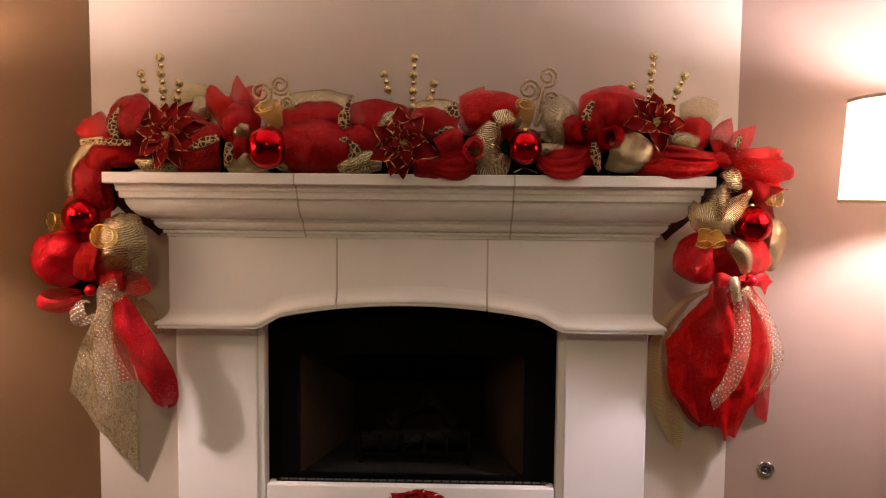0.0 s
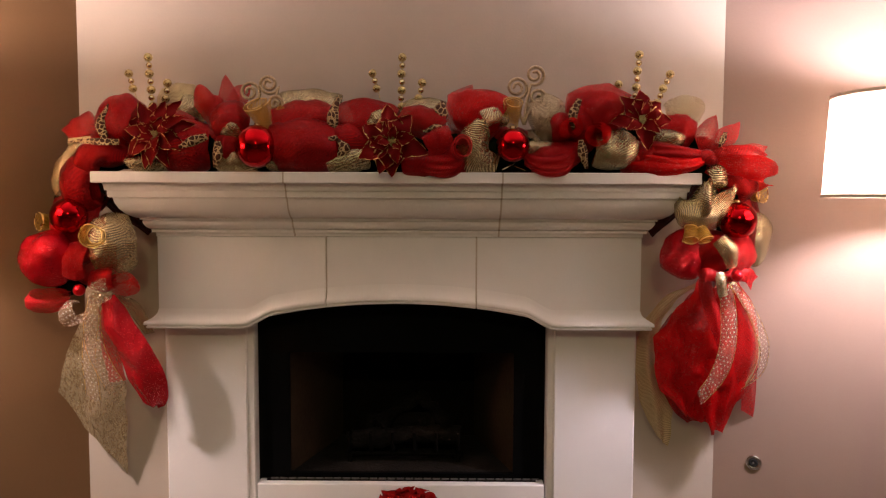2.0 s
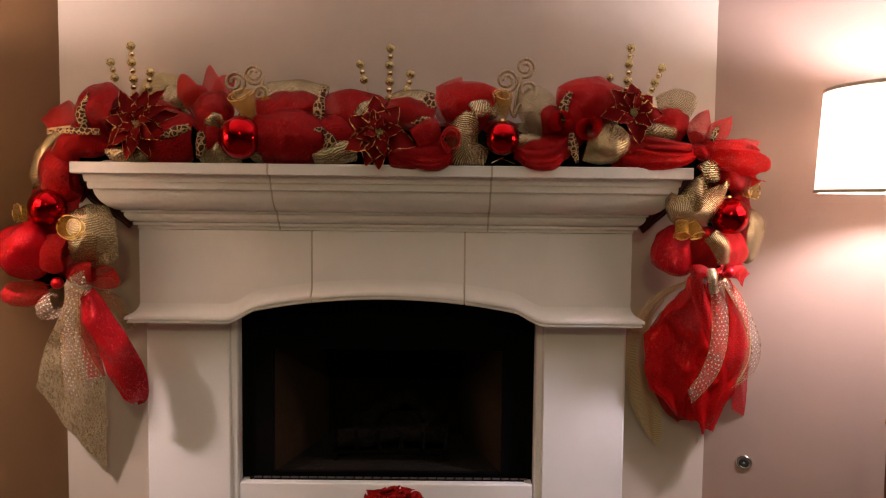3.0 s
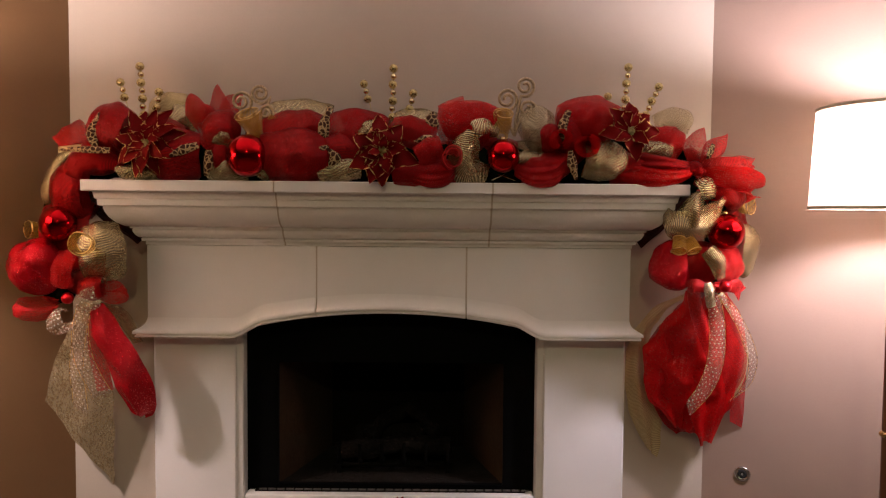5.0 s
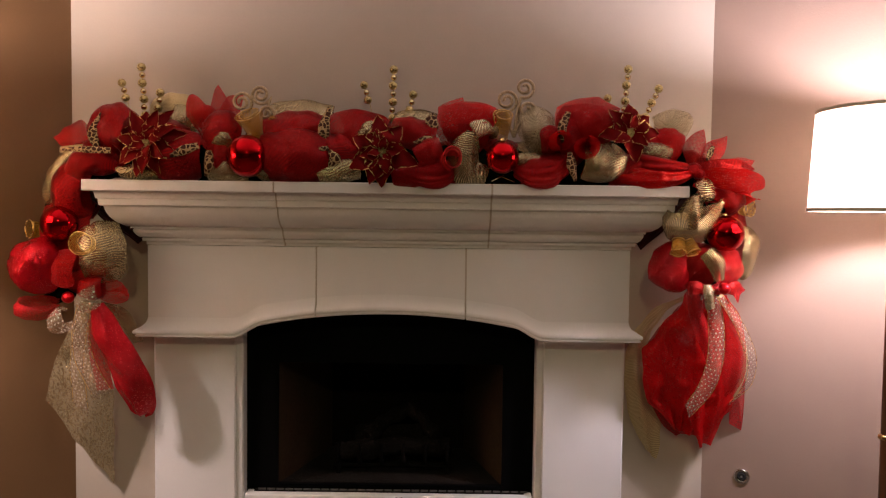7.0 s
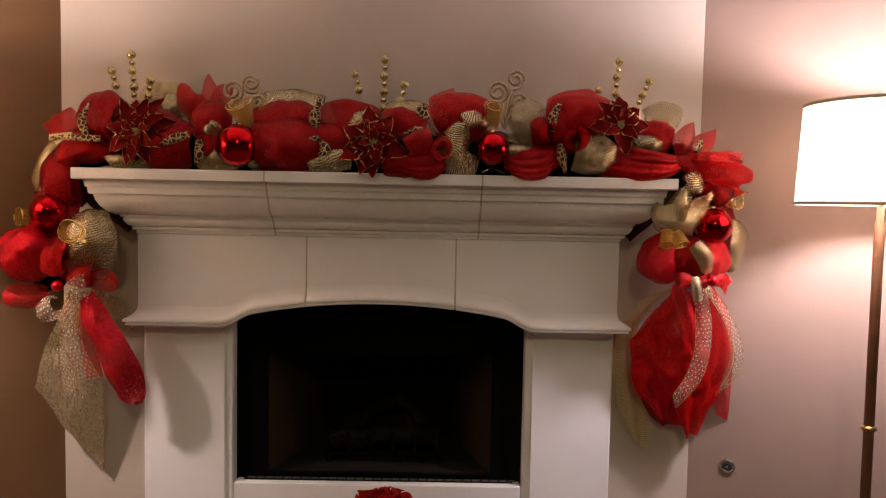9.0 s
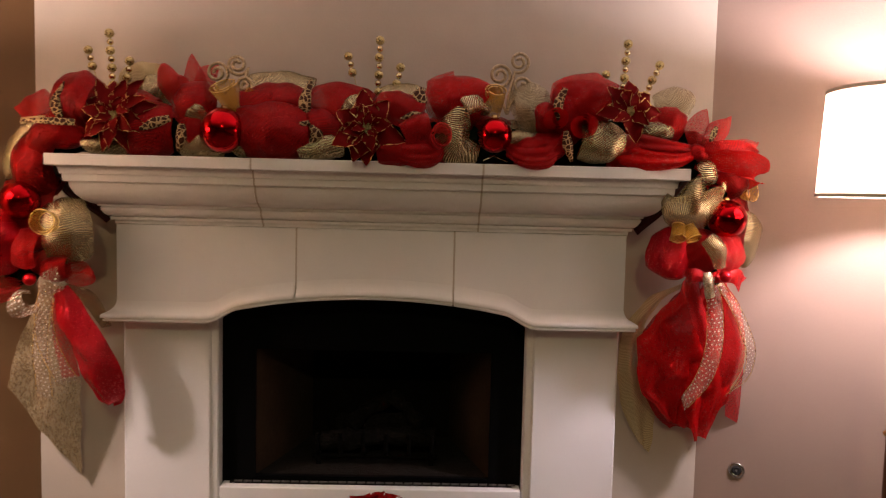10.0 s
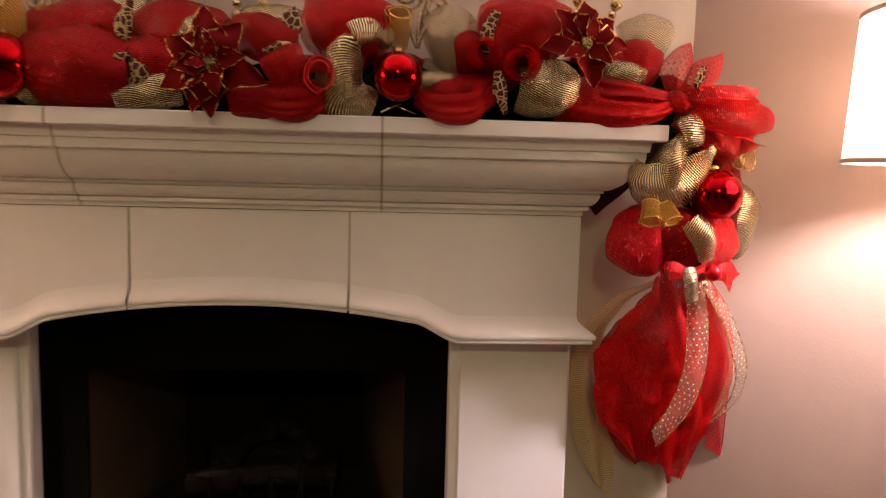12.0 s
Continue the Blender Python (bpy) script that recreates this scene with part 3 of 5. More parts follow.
def grid_mesh(name, rows, uvs, mat):
    nu, nv = len(rows), len(rows[0])
    verts = [p for r in rows for p in r]
    flat = [q for r in uvs for q in r]
    faces = [(i * nv + j, i * nv + j + 1, (i + 1) * nv + j + 1, (i + 1) * nv + j) for i in range(nu - 1) for j in range(nv - 1)]
    return mesh_of(name, verts, faces, mat, True, flat)


def rough(p, s, f, a):
    q = Vector(p) * f + Vector((s * 7.3, s * 3.1, s * 5.7))
    return noise.noise_vector(q) * a


def loop(mat, c, w, ro, rn, out=(0, -0.4, 1), axis=(1, 0, 0), bulge=0.45, pinch=0.35, sweep=150, wrinkle=0.009, name="mesh_loop", parent=None, label=""):
    """A puffed loop of mesh: gathered where it is tied, wide and domed at its crown."""
    SEED[0] += 1
    s = SEED[0]
    c, o = Vector(c), Vector(out).normalized()
    a = Vector(axis)
    a = (a - o * a.dot(o)).normalized()
    n = o.cross(a)
    nu, nv = 72, 33
    rows, uvs = [], []
    for i in range(nu):
        th = radians(-sweep + 2 * sweep * i / (nu - 1))
        open_ = max(0.0, math.cos(th / 2)) ** 0.8
        ww = w * (pinch + (1 - pinch) * open_)
        row, ur = [], []
        for j in range(nv):
            v = -1 + 2 * j / (nv - 1)
            k = 1 - 0.8 * bulge * v * v
            fold = math.sin(v * 10 + s) * 0.14 * ro * (1 - open_) ** 0.7 + math.sin(v * 6.0 + s * 1.7 + th * 1.2) * 0.05 * ro * max(0.2, 1 - open_)
            p = c + o * (ro * math.cos(th) * k + fold) + n * (rn * math.sin(th) * (0.35 + 0.65 * k)) + a * (v * ww / 2)
            crease = 1 - abs(noise.noise(Vector((v * 2.2 + s, th * 1.3, s * 2.7)))) * 3
            p += o * (math.sin(v * 7.5 + s * 2.3 + 0.8 * math.sin(th * 1.5 + s)) * 0.035 * ro * (1 - 0.5 * open_))
            p += rough(p, s, 9.0, wrinkle * 1.5) + rough(p, s + 50, 26.0, wrinkle * 0.45)
            p += (p - c).normalized() * max(0.0, crease) * wrinkle * 0.18 * (0.4 + (1 - open_))
            row.append(p)
            ur.append((th * (ro + rn) * 0.5 + s * 0.37, v * w / 2 + s * 0.21))
        rows.append(row)
        uvs.append(ur)
    return part(name, grid_mesh(name, rows, uvs, mat), None, parent or garland, label)


def spline(pts, n):
    """Points along a smooth line through the given ones."""
    pts = [Vector(p) for p in pts]
    ext = [2 * pts[0] - pts[1], *pts, 2 * pts[-1] - pts[-2]]
    res = []
    for i in range(n):
        x = (len(pts) - 1) * i / (n - 1)
        k = min(int(x), len(pts) - 2)
        f = x - k
        a, b, c, d = ext[k:k + 4]
        res.append(0.5 * ((2 * b) + (c - a) * f + (2 * a - 5 * b + 4 * c - d) * f * f + (3 * b - a - 3 * c + d) * f ** 3))
    return res


def ribbon(mat, pts, widths, across=(1, 0, 0), bulge=0.0, folds=0, depth=0.0, cut=0.0, cut_power=3.0, curl=0.0, wrinkle=0.004, n=30, nv=13, name="ribbon_tail", parent=None, label=""):
    """A band of ribbon or mesh along a line: widths along it, bulged towards the room, with lengthwise folds; cut: slant or notch of its end."""
    SEED[0] += 1
    s = SEED[0]
    line = spline(pts, n)
    ws = spline([(x, 0, 0) for x in widths], n)
    rows, uvs, run = [], [], 0.0
    for i, p in enumerate(line):
        t = (line[min(i + 1, n - 1)] - line[max(i - 1, 0)]).normalized()
        a = Vector(across)
        a = (a - t * a.dot(t)).normalized()
        f = t.cross(a)
        if f.y > 0:
            f = -f
        if i:
            run += (p - line[i - 1]).length
        w = ws[i].x
        grow = i / (n - 1)
        row, ur = [], []
        for j in range(nv):
            v = -1 + 2 * j / (nv - 1)
            side = math.sin(v * curl) / curl if curl else v
            up = (math.cos(v * curl) - 1) / curl if curl else 0
            q = p + a * (side * w / 2) + f * (up * w / 2 + bulge * (1 - v * v) * math.sin(math.pi * min(1, 0.12 + grow * 0.95)))
            q += f * (depth * math.sin(v * folds * 3.1416 + s + grow * 1.5) * (0.4 + 0.6 * grow)) if folds else Vector()
            if cut:
                q += t * (abs(v) if cut > 0 else v) * abs(cut) * grow ** cut_power
            q += rough(q, s, 14.0, wrinkle)
            row.append(q)
            ur.append((run + s * 0.37, v * w / 2 + s * 0.21))
        rows.append(row)
        uvs.append(ur)
    ob = part(name, grid_mesh(name, rows, uvs, mat), None, parent or garland, label)
    if mat in WIRED:
        for j in (0, nv - 1):
            part("wire_edge", tube([r[j] for r in rows[::2]], 0.0011, 5), WIRED[mat], ob, "", True)
    return ob


def curl_ring(mat, c, r, w, axis=(0.2, -1, 0.1), turns=1.25, flare=0.25, name="mesh_curl", label="", squash=1.0, inner=0.82):
    """A short tube rolled from a strip of mesh."""
    SEED[0] += 1
    s = SEED[0]
    c, z = Vector(c), Vector(axis).normalized()
    x = z.cross(Vector((0, 0, 1))).normalized()
    y = z.cross(x)
    rows, uvs = [], []
    n = 30
    for i in range(n):
        th = 2 * math.pi * turns * i / (n - 1) + s
        rr = r * (inner + (1.04 - inner) * i / (n - 1))
        row, ur = [], []
        for j in range(8):
            v = j / 7
            k = rr * (1 + flare * (v - 0.4))
            p = c + x * math.cos(th) * k + y * math.sin(th) * k * squash + z * (v - 0.5) * w
            row.append(p + rough(p, s, 20, 0.004))
            ur.append((th * r + s * 0.3, v * w))
        rows.append(row)
        uvs.append(ur)
    ob = part(name, grid_mesh(name, rows, uvs, mat), None, garland, label)
    if mat in WIRED:
        for j in (0, 7):
            part("wire_edge", tube([r[j] for r in rows], 0.0015, 5), WIRED[mat], ob, "", True)
    return ob


def ball_mesh(r, seg=28):
    bm = bmesh.new()
    bmesh.ops.create_uvsphere(bm, u_segments=seg, v_segments=max(8, seg // 2), radius=r)
    return bm


def ornament(c, r, mat=None, up=(0, 0.3, 1)):
    b = part("ornament_ball", ball_mesh(r, 48), mat or BALL, garland, "shiny red glass ball ornament", True)
    b.matrix_basis = Matrix.Translation(c) @ Vector((0, 0, 1)).rotation_difference(Vector(up)).to_matrix().to_4x4()
    if r > 0.03:
        part("cap", lathe([(0.010, r - 0.003), (0.011, r + 0.001), (0.011, r + 0.008), (0.006, r + 0.010)], 16), M_BRASS, b, "gold cap", True)
    return b


def petal_mesh(length, width, lift, droop, twist, mat):
    """A pointed petal along +x, cupped along its vein."""
    rows, uvs = [], []
    n = 13
    for i in range(n):
        t = i / (n - 1)
        w = width * (t / 0.42) ** 0.75 * (1 if t < 0.42 else 0) + width * ((1 - t) / 0.58) ** 0.80 * (1 if t >= 0.42 else 0)
        w = w * (1 + 0.07 * math.sin(t * 14 + twist * 2)) + 0.0008
        if t > 0.97:
            w = 0.0008
        row, ur = [], []
        for j in range(9):
            v = -1 + j / 4
            z = lift * t - droop * t * t + 0.20 * w * v * v + 0.12 * w * math.sin(t * 7 + twist + v * 2.2) + 0.10 * length * max(0.0, t - 0.5) * math.sin(twist * 2.1)
            row.append(Vector((length * t, v * w / 2, z + twist * 0.001 * v)))
            ur.append((t * 2 + twist, v * (0.97 + 0.10 * math.sin(t * 23 + twist * 3 + v)) + 0.12 * (1 if v > 0 else -1) * max(0.0, t - 0.75) * 4))
        rows.append(row)
        uvs.append(ur)
    return grid_mesh("petal", rows, uvs, mat)


def poinsettia(c, facing, size, spin=0.0, big=(0, 60, 120, 180, 240, 300), mat=None, parent=None, wide=0.66, inner=((5, 0.74, 0.46, 0.50, 0.004), (3, 0.48, 0.30, 0.50, 0.008))):
    """A cloth poinsettia: two whorls of pointed petals and a cluster of stamens."""
    z = Vector(facing).normalized()
    m = Matrix.Translation(c) @ z.to_track_quat("Z", "Y").to_matrix().to_4x4()
    mid = bmesh.new()
    rnd = random.Random(int(size * 1000) + int(spin))
    for k in range(16):
        r = 0.012 * size / 0.1 * math.sqrt(k / 16)
        a = k * 2.4
        bmesh.ops.create_uvsphere(mid, u_segments=8, v_segments=6, radius=0.0036 * size / 0.1, matrix=Matrix.Translation((r * math.cos(a), r * math.sin(a), 0.012 + rnd.uniform(0, 0.008))))
    f = part("poinsettia", mid, STAMEN, parent or garland, "dark red velvet poinsettia with gold glitter edges", True)
    f.matrix_basis = m
    mat = mat or PETAL
    for k, a in enumerate(big):
        ln = size * rnd.uniform(0.86, 1.06)
        p = part("petal", petal_mesh(ln, size * (wide if mat is PETAL else 0.40), 0.30 * size, 0.42 * size, rnd.uniform(0, 6), mat), None, f)
        p.matrix_basis = pose(0, 0, 0, 0, 0, a + spin + rnd.uniform(-8, 8))
    for count, ln, wd, rise, dz in inner:
        for k in range(count):
            p = part("petal", petal_mesh(size * ln * rnd.uniform(0.9, 1.1), size * wd, rise * size, 0.26 * size, rnd.uniform(0, 6), mat), None, f)
            p.matrix_basis = pose(0, 0, dz, rnd.uniform(-14, 14), rnd.uniform(-8, 8), k * 360 / count + spin + 31 + 17 * count + rnd.uniform(-10, 10))
    return f


def tube(line, r, steps=8):
    bm = bmesh.new()
    rings = []
    for i, p in enumerate(line):
        t = (line[min(i + 1, len(line) - 1)] - line[max(i - 1, 0)]).normalized()
        a = t.orthogonal().normalized() if abs(t.y) > 0.9 else t.cross(Vector((0, 1, 0))).normalized()
        b = t.cross(a)
        rr = r(i / (len(line) - 1)) if callable(r) else r
        rings.append([bm.verts.new(p + (a * math.cos(k * 2 * math.pi / steps) + b * math.sin(k * 2 * math.pi / steps)) * rr) for k in range(steps)])
    for a, b in zip(rings, rings[1:]):
        for k in range(steps):
            bm.faces.new((a[k], a[(k + 1) % steps], b[(k + 1) % steps], b[k]))
    bm.faces.new(rings[0])
    bm.faces.new(rings[-1][::-1])
    return bm


def bead_spray(stems):
    """Gold beads threaded on wires: each stem is its foot, its top and the number of beads."""
    spray = None
    for a, b, n in stems:
        a, b = Vector(a), Vector(b)
        wire = tube(spline([a, (a + b) / 2 + Vector((0.002, 0, 0)), b], 8), 0.0011, 6)
        ob = part("bead_spray" if spray is None else "wire", wire, BEAD, garland if spray is None else spray, "gold bead spray on thin wire" if spray is None else "")
        spray = spray or ob
        for k in range(n):
            big = k % 2 == 0
            r = (0.0140 if big else 0.0098) * (1.0 if n > 3 else 0.95)
            q = part("bead", ball_mesh(r, 16), BEAD if big else SHINY, spray, "", True)
            q.location = b + (a - b).normalized() * (0.0262 * k) + Vector((0.0012 * math.sin(k * 2.3), 0, 0))


def spiral(c, r, turns, start, flip=1, tail=None):
    """A flat glittered spiral that ends in its stem."""
    c = Vector(c)
    pts = []
    for i in range(44):
        t = i / 43
        th = radians(start) + flip * 2 * math.pi * turns * t
        rr = r * (0.22 + 0.78 * t)
        pts.append(c + Vector((math.cos(th) * rr, 0.006 * t, math.sin(th) * rr)))
    if tail:
        pts = pts + spline([pts[-1], (pts[-1] + Vector(tail)) / 2 + Vector((0.004 * flip, 0, 0)), Vector(tail)], 12)[1:]
    return tube(pts, 0.0050, 8)


# ---- the garland ----
garland = thing("garland", (0, 0, 0), "red and gold deco mesh garland with ornaments on the mantel shelf", "garland")

# its core: an added filler along the shelf and down both ends, gap shade painted in
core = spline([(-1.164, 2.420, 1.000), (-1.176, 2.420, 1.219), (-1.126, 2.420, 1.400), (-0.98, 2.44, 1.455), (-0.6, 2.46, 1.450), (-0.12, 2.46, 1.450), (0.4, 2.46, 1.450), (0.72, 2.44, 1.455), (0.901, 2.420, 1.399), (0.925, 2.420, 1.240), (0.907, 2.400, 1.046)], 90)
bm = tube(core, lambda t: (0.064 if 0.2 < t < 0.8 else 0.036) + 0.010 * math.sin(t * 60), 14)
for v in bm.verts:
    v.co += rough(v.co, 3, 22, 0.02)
part("pine_core", bm, DARK_GREEN, garland, "added near-black filler core that shades the gaps")

U, F = (0, -0.4, 1), (0, -1, 0.15)
# plain loops that lie behind the front ones
for x, m in ((-0.70, RED), (-0.50, RED), (-0.29, RED), (0.06, RED), (0.235, RED), (0.330, GOLD), (0.44, RED), (0.62, RED)):
    loop(m, (x, 2.480, 1.485), 0.17, 0.055, 0.06, (0, -0.4, 1), (1, 0, 0.1), 0.35)

# shelf, from its left end to its right end
loop(SHEER, (-1.110, 2.420, 1.522), 0.097, 0.053, 0.044, (-0.6, -0.3, 0.8), (0.7, 0.2, 0.6), 0.2)
loop(RED, (-0.960, 2.360, 1.542), 0.132, 0.081, 0.079, (-0.25, -0.5, 1), (0.9, -0.3, 0.2), 0.5)
loop(RED, (-1.006, 2.360, 1.465), 0.106, 0.056, 0.060, F, (1, 0, 0.2), 0.4)
loop(PALE, (-0.842, 2.535, 1.618), 0.113, 0.077, 0.070, U, (1, 0, 0), 0.4, pinch=0.7)
loop(GOLD, (-0.803, 2.520, 1.587), 0.081, 0.074, 0.070, U, (1, 0, 0), 0.5)
loop(GOLD, (-0.876, 2.335, 1.413), 0.123, 0.035, 0.028, F, (1, 0, 0), 0.3)
loop(RED, (-0.767, 2.360, 1.467), 0.167, 0.081, 0.084, F, (1, 0, 0.1), 0.4)
loop(RED, (-0.835, 2.400, 1.508), 0.158, 0.079, 0.079, U, (1, 0, 0), 0.4)
loop(SHEER, (-0.712, 2.405, 1.590), 0.080, 0.080, 0.034, (-0.22, -0.25, 1), (1, -0.2, 0.25), 0.75, pinch=0.3)
loop(SHEER, (-0.690, 2.415, 1.570), 0.070, 0.066, 0.030, (-0.05, -0.2, 1), (1, 0.1, 0.05), 0.75, pinch=0.3)
ribbon(DOTRED, [(-0.664, 2.430, 1.556), (-0.653, 2.420, 1.617), (-0.672, 2.430, 1.688)], [0.042, 0.077, 0.021], (1, 0.2, 0.2), 0.010, curl=0.7, cut=-0.01)
ribbon(DOTRED, [(-0.655, 2.430, 1.556), (-0.630, 2.440, 1.619), (-0.611, 2.450, 1.674)], [0.035, 0.063, 0.046], (1, 0.2, 0.2), 0.006, curl=0.5, cut=-0.012)
loop(RED, (-0.628, 2.380, 1.534), 0.109, 0.077, 0.074, (0, -0.8, 1), (1, 0, 0.35), 0.45)
loop(GOLD, (-0.621, 2.355, 1.519), 0.070, 0.049, 0.042, F, (0.8, 0, 0.6), 0.4)
loop(GOLD, (-0.607, 2.350, 1.428), 0.132, 0.042, 0.046, F, (1, 0, 0), 0.4)
loop(RED, (-0.625, 2.355, 1.468), 0.070, 0.046, 0.070, F, (1, 0, 0), 0.3)
curl_ring(AMBER, (-0.529, 2.335, 1.559), 0.030, 0.084, (-0.25, -0.5, 0.85), 1.6, 0.9, inner=0.55, label="amber gold mesh curl")
ribbon(AMBER, [(-0.535, 2.360, 1.524), (-0.492, 2.350, 1.549), (-0.466, 2.350, 1.592)], [0.039, 0.046, 0.025], (0.6, 0, -0.8), curl=1.0)
loop(GOLD, (-0.497, 2.330, 1.431), 0.049, 0.032, 0.042, F, (1, 0, 0.8), 0.3)
loop(RED, (-0.399, 2.360, 1.470), 0.208, 0.092, 0.088, F, (1, 0, 0.05), 0.35)
loop(RED, (-0.408, 2.390, 1.541), 0.197, 0.067, 0.070, (0, -0.7, 1), (1, 0, 0.05), 0.35)
loop(GOLD, (-0.398, 2.470, 1.588), 0.208, 0.067, 0.063, U, (1, 0, 0), 0.25)
loop(SOFT, (-0.208, 2.400, 1.543), 0.197, 0.081, 0.081, (0, -0.6, 1), (1, -0.4, 0.1), 0.4)
loop(RED, (-0.259, 2.360, 1.478), 0.123, 0.060, 0.070, F, (1, 0, 0.25), 0.4)
loop(GOLD, (-0.174, 2.335, 1.538), 0.070, 0.042, 0.035, F, (0.7, 0, 0.7), 0.4)
loop(GOLD, (-0.256, 2.335, 1.426), 0.132, 0.039, 0.039, F, (1, 0, 0.2), 0.35)
loop(SOFT, (-0.038, 2.370, 1.545), 0.144, 0.056, 0.049, F, (1, 0, -0.1), 0.4)
loop(GOLD, (-0.037, 2.450, 1.574), 0.141, 0.053, 0.053, U, (1, 0, 0), 0.35)
loop(SOFT, (0.002, 2.340, 1.417), 0.202, 0.060, 0.042, F, (1, 0, 0.06), 0.35)
loop(DOTRED, (0.011, 2.310, 1.478), 0.092, 0.042, 0.042, (-0.1, -1, 0.5), (1, 0, 0.55), 0.3)
ribbon(SOFT, [(-0.087, 2.330, 1.436), (-0.022, 2.295, 1.410), (0.057, 2.290, 1.407), (0.104, 2.310, 1.437)], [0.025, 0.053, 0.060, 0.025], (0, -0.35, 1), 0.016, folds=2.5, depth=0.003, wrinkle=0.007, name="mesh_fan")
ribbon(SHEER, [(-0.074, 2.320, 1.419), (-0.005, 2.285, 1.396), (0.045, 2.285, 1.397), (0.091, 2.310, 1.416)], [0.018, 0.039, 0.039, 0.018], (0, -0.5, 1), 0.012, folds=3, depth=0.005, name="mesh_fan")
curl_ring(DOTRED, (0.080, 2.275, 1.460), 0.028, 0.049, (0.25, -1, 0.2), 1.7, squash=1.2, inner=0.6, label="dotted red ribbon curl")
loop(SOFT, (0.140, 2.400, 1.563), 0.169, 0.074, 0.074, (0, -0.6, 1), (1, -0.4, 0.1), 0.35)
loop(SHEER, (0.138, 2.405, 1.573), 0.178, 0.076, 0.076, (0, -0.3, 1), (1, -0.3, 0.0), 0.25, pinch=0.8)
ribbon(SHEER, [(0.105, 2.390, 1.531), (0.090, 2.385, 1.591), (0.079, 2.400, 1.653)], [0.070, 0.099, 0.088], (1, 0, -0.1), 0.012, cut=-0.012, curl=0.5)
ribbon(SHEER, [(0.157, 2.390, 1.557), (0.165, 2.385, 1.608), (0.174, 2.400, 1.650)], [0.081, 0.123, 0.106], (1, 0, -0.1), 0.012, curl=0.5)
ribbon(GOLD, [(0.222, 2.345, 1.545), (0.180, 2.316, 1.556), (0.132, 2.300, 1.525), (0.118, 2.296, 1.466), (0.135, 2.302, 1.420), (0.190, 2.325, 1.402)], [0.050, 0.066, 0.092, 0.108, 0.110, 0.090], (0.75, 0, 0.65), 0.022, curl=0.9, wrinkle=0.004, n=44, nv=19, name="mesh_scroll", label="striped gold mesh scroll")
curl_ring(AMBER, (0.239, 2.350, 1.571), 0.028, 0.077, (0.05, -0.6, 0.8), 1.6, 0.3, inner=0.55, label="amber gold mesh curl")
loop(GOLDLT, (0.352, 2.410, 1.558), 0.116, 0.080, 0.080, (0, -0.5, 1), (1, 0, 0.2), 0.5)
loop(GOLD, (0.324, 2.340, 1.460), 0.081, 0.032, 0.025, F, (1, 0, 0), 0.3)
loop(SOFT, (0.394, 2.360, 1.527), 0.077, 0.046, 0.053, F, (1, 0, 0.1), 0.5)
loop(SOFT, (0.363, 2.350, 1.439), 0.162, 0.060, 0.049, F, (1, 0, 0.15), 0.4)
ribbon(SOFT, [(0.267, 2.330, 1.446), (0.314, 2.295, 1.412), (0.389, 2.290, 1.413), (0.443, 2.320, 1.473)], [0.025, 0.056, 0.063, 0.028], (0, -0.35, 1), 0.016, folds=2.5, depth=0.003, wrinkle=0.007, name="mesh_fan")
ribbon(SHEER, [(0.275, 2.320, 1.421), (0.330, 2.285, 1.397), (0.380, 2.285, 1.399), (0.428, 2.310, 1.429)], [0.018, 0.039, 0.042, 0.018], (0, -0.5, 1), 0.012, folds=3, depth=0.005, name="mesh_fan")
loop(SOFT, (0.503, 2.400, 1.565), 0.176, 0.088, 0.088, (0, -0.5, 1), (0.9, -0.5, 0.35), 0.35)
loop(SHEER, (0.512, 2.405, 1.576), 0.190, 0.094, 0.092, (0, -0.3, 1), (1, -0.4, 0.25), 0.4, pinch=0.7)
loop(SOFT, (0.450, 2.370, 1.531), 0.081, 0.060, 0.081, F, (1, 0, 0.1), 0.4)
loop(GOLD, (0.550, 2.360, 1.574), 0.070, 0.046, 0.053, F, (0.8, 0, 0.6), 0.4)
curl_ring(TAIL, (0.404, 2.318, 1.523), 0.031, 0.060, (0.45, -1, 0.10), 2.4, 0.12, inner=0.50)
curl_ring(TAIL, (0.496, 2.300, 1.504), 0.034, 0.085, (-0.48, -1, -0.12), 2.4, 0.16, inner=0.50, label="rolled red mesh rosette")
loop(GOLD, (0.546, 2.345, 1.465), 0.130, 0.060, 0.060, (0.1, -1, -0.3), (1, 0, -0.1), 0.5)
loop(GOLDLT, (0.785, 2.430, 1.574), 0.120, 0.063, 0.060, (0, -0.4, 1), (1, -0.35, 0.05), 0.55)
loop(GOLD, (0.712, 2.350, 1.492), 0.095, 0.042, 0.035, F, (1, 0, -0.05), 0.35)
loop(DOTRED, (0.754, 2.365, 1.519), 0.088, 0.049, 0.046, (0, -0.8, 1), (1, 0, -0.4), 0.4)
loop(RED, (0.641, 2.365, 1.438), 0.158, 0.060, 0.053, F, (1, 0, 0), 0.35)
loop(RED, (0.708, 2.400, 1.501), 0.194, 0.070, 0.070, U, (1, 0, 0), 0.4)
ribbon(RED, [(0.820, 2.306, 1.440), (0.737, 2.292, 1.449), (0.662, 2.312, 1.460), (0.612, 2.360, 1.470)], [0.030, 0.046, 0.058, 0.053], (0, 0.1, 1), 0.015, folds=2, depth=0.005)
ribbon(TAIL, [(0.820, 2.304, 1.434), (0.750, 2.290, 1.412), (0.661, 2.308, 1.420), (0.585, 2.340, 1.442), (0.53, 2.41, 1.455)], [0.026, 0.052, 0.070, 0.072, 0.06], (0, 0.1, 1), 0.018, folds=2, depth=0.005)

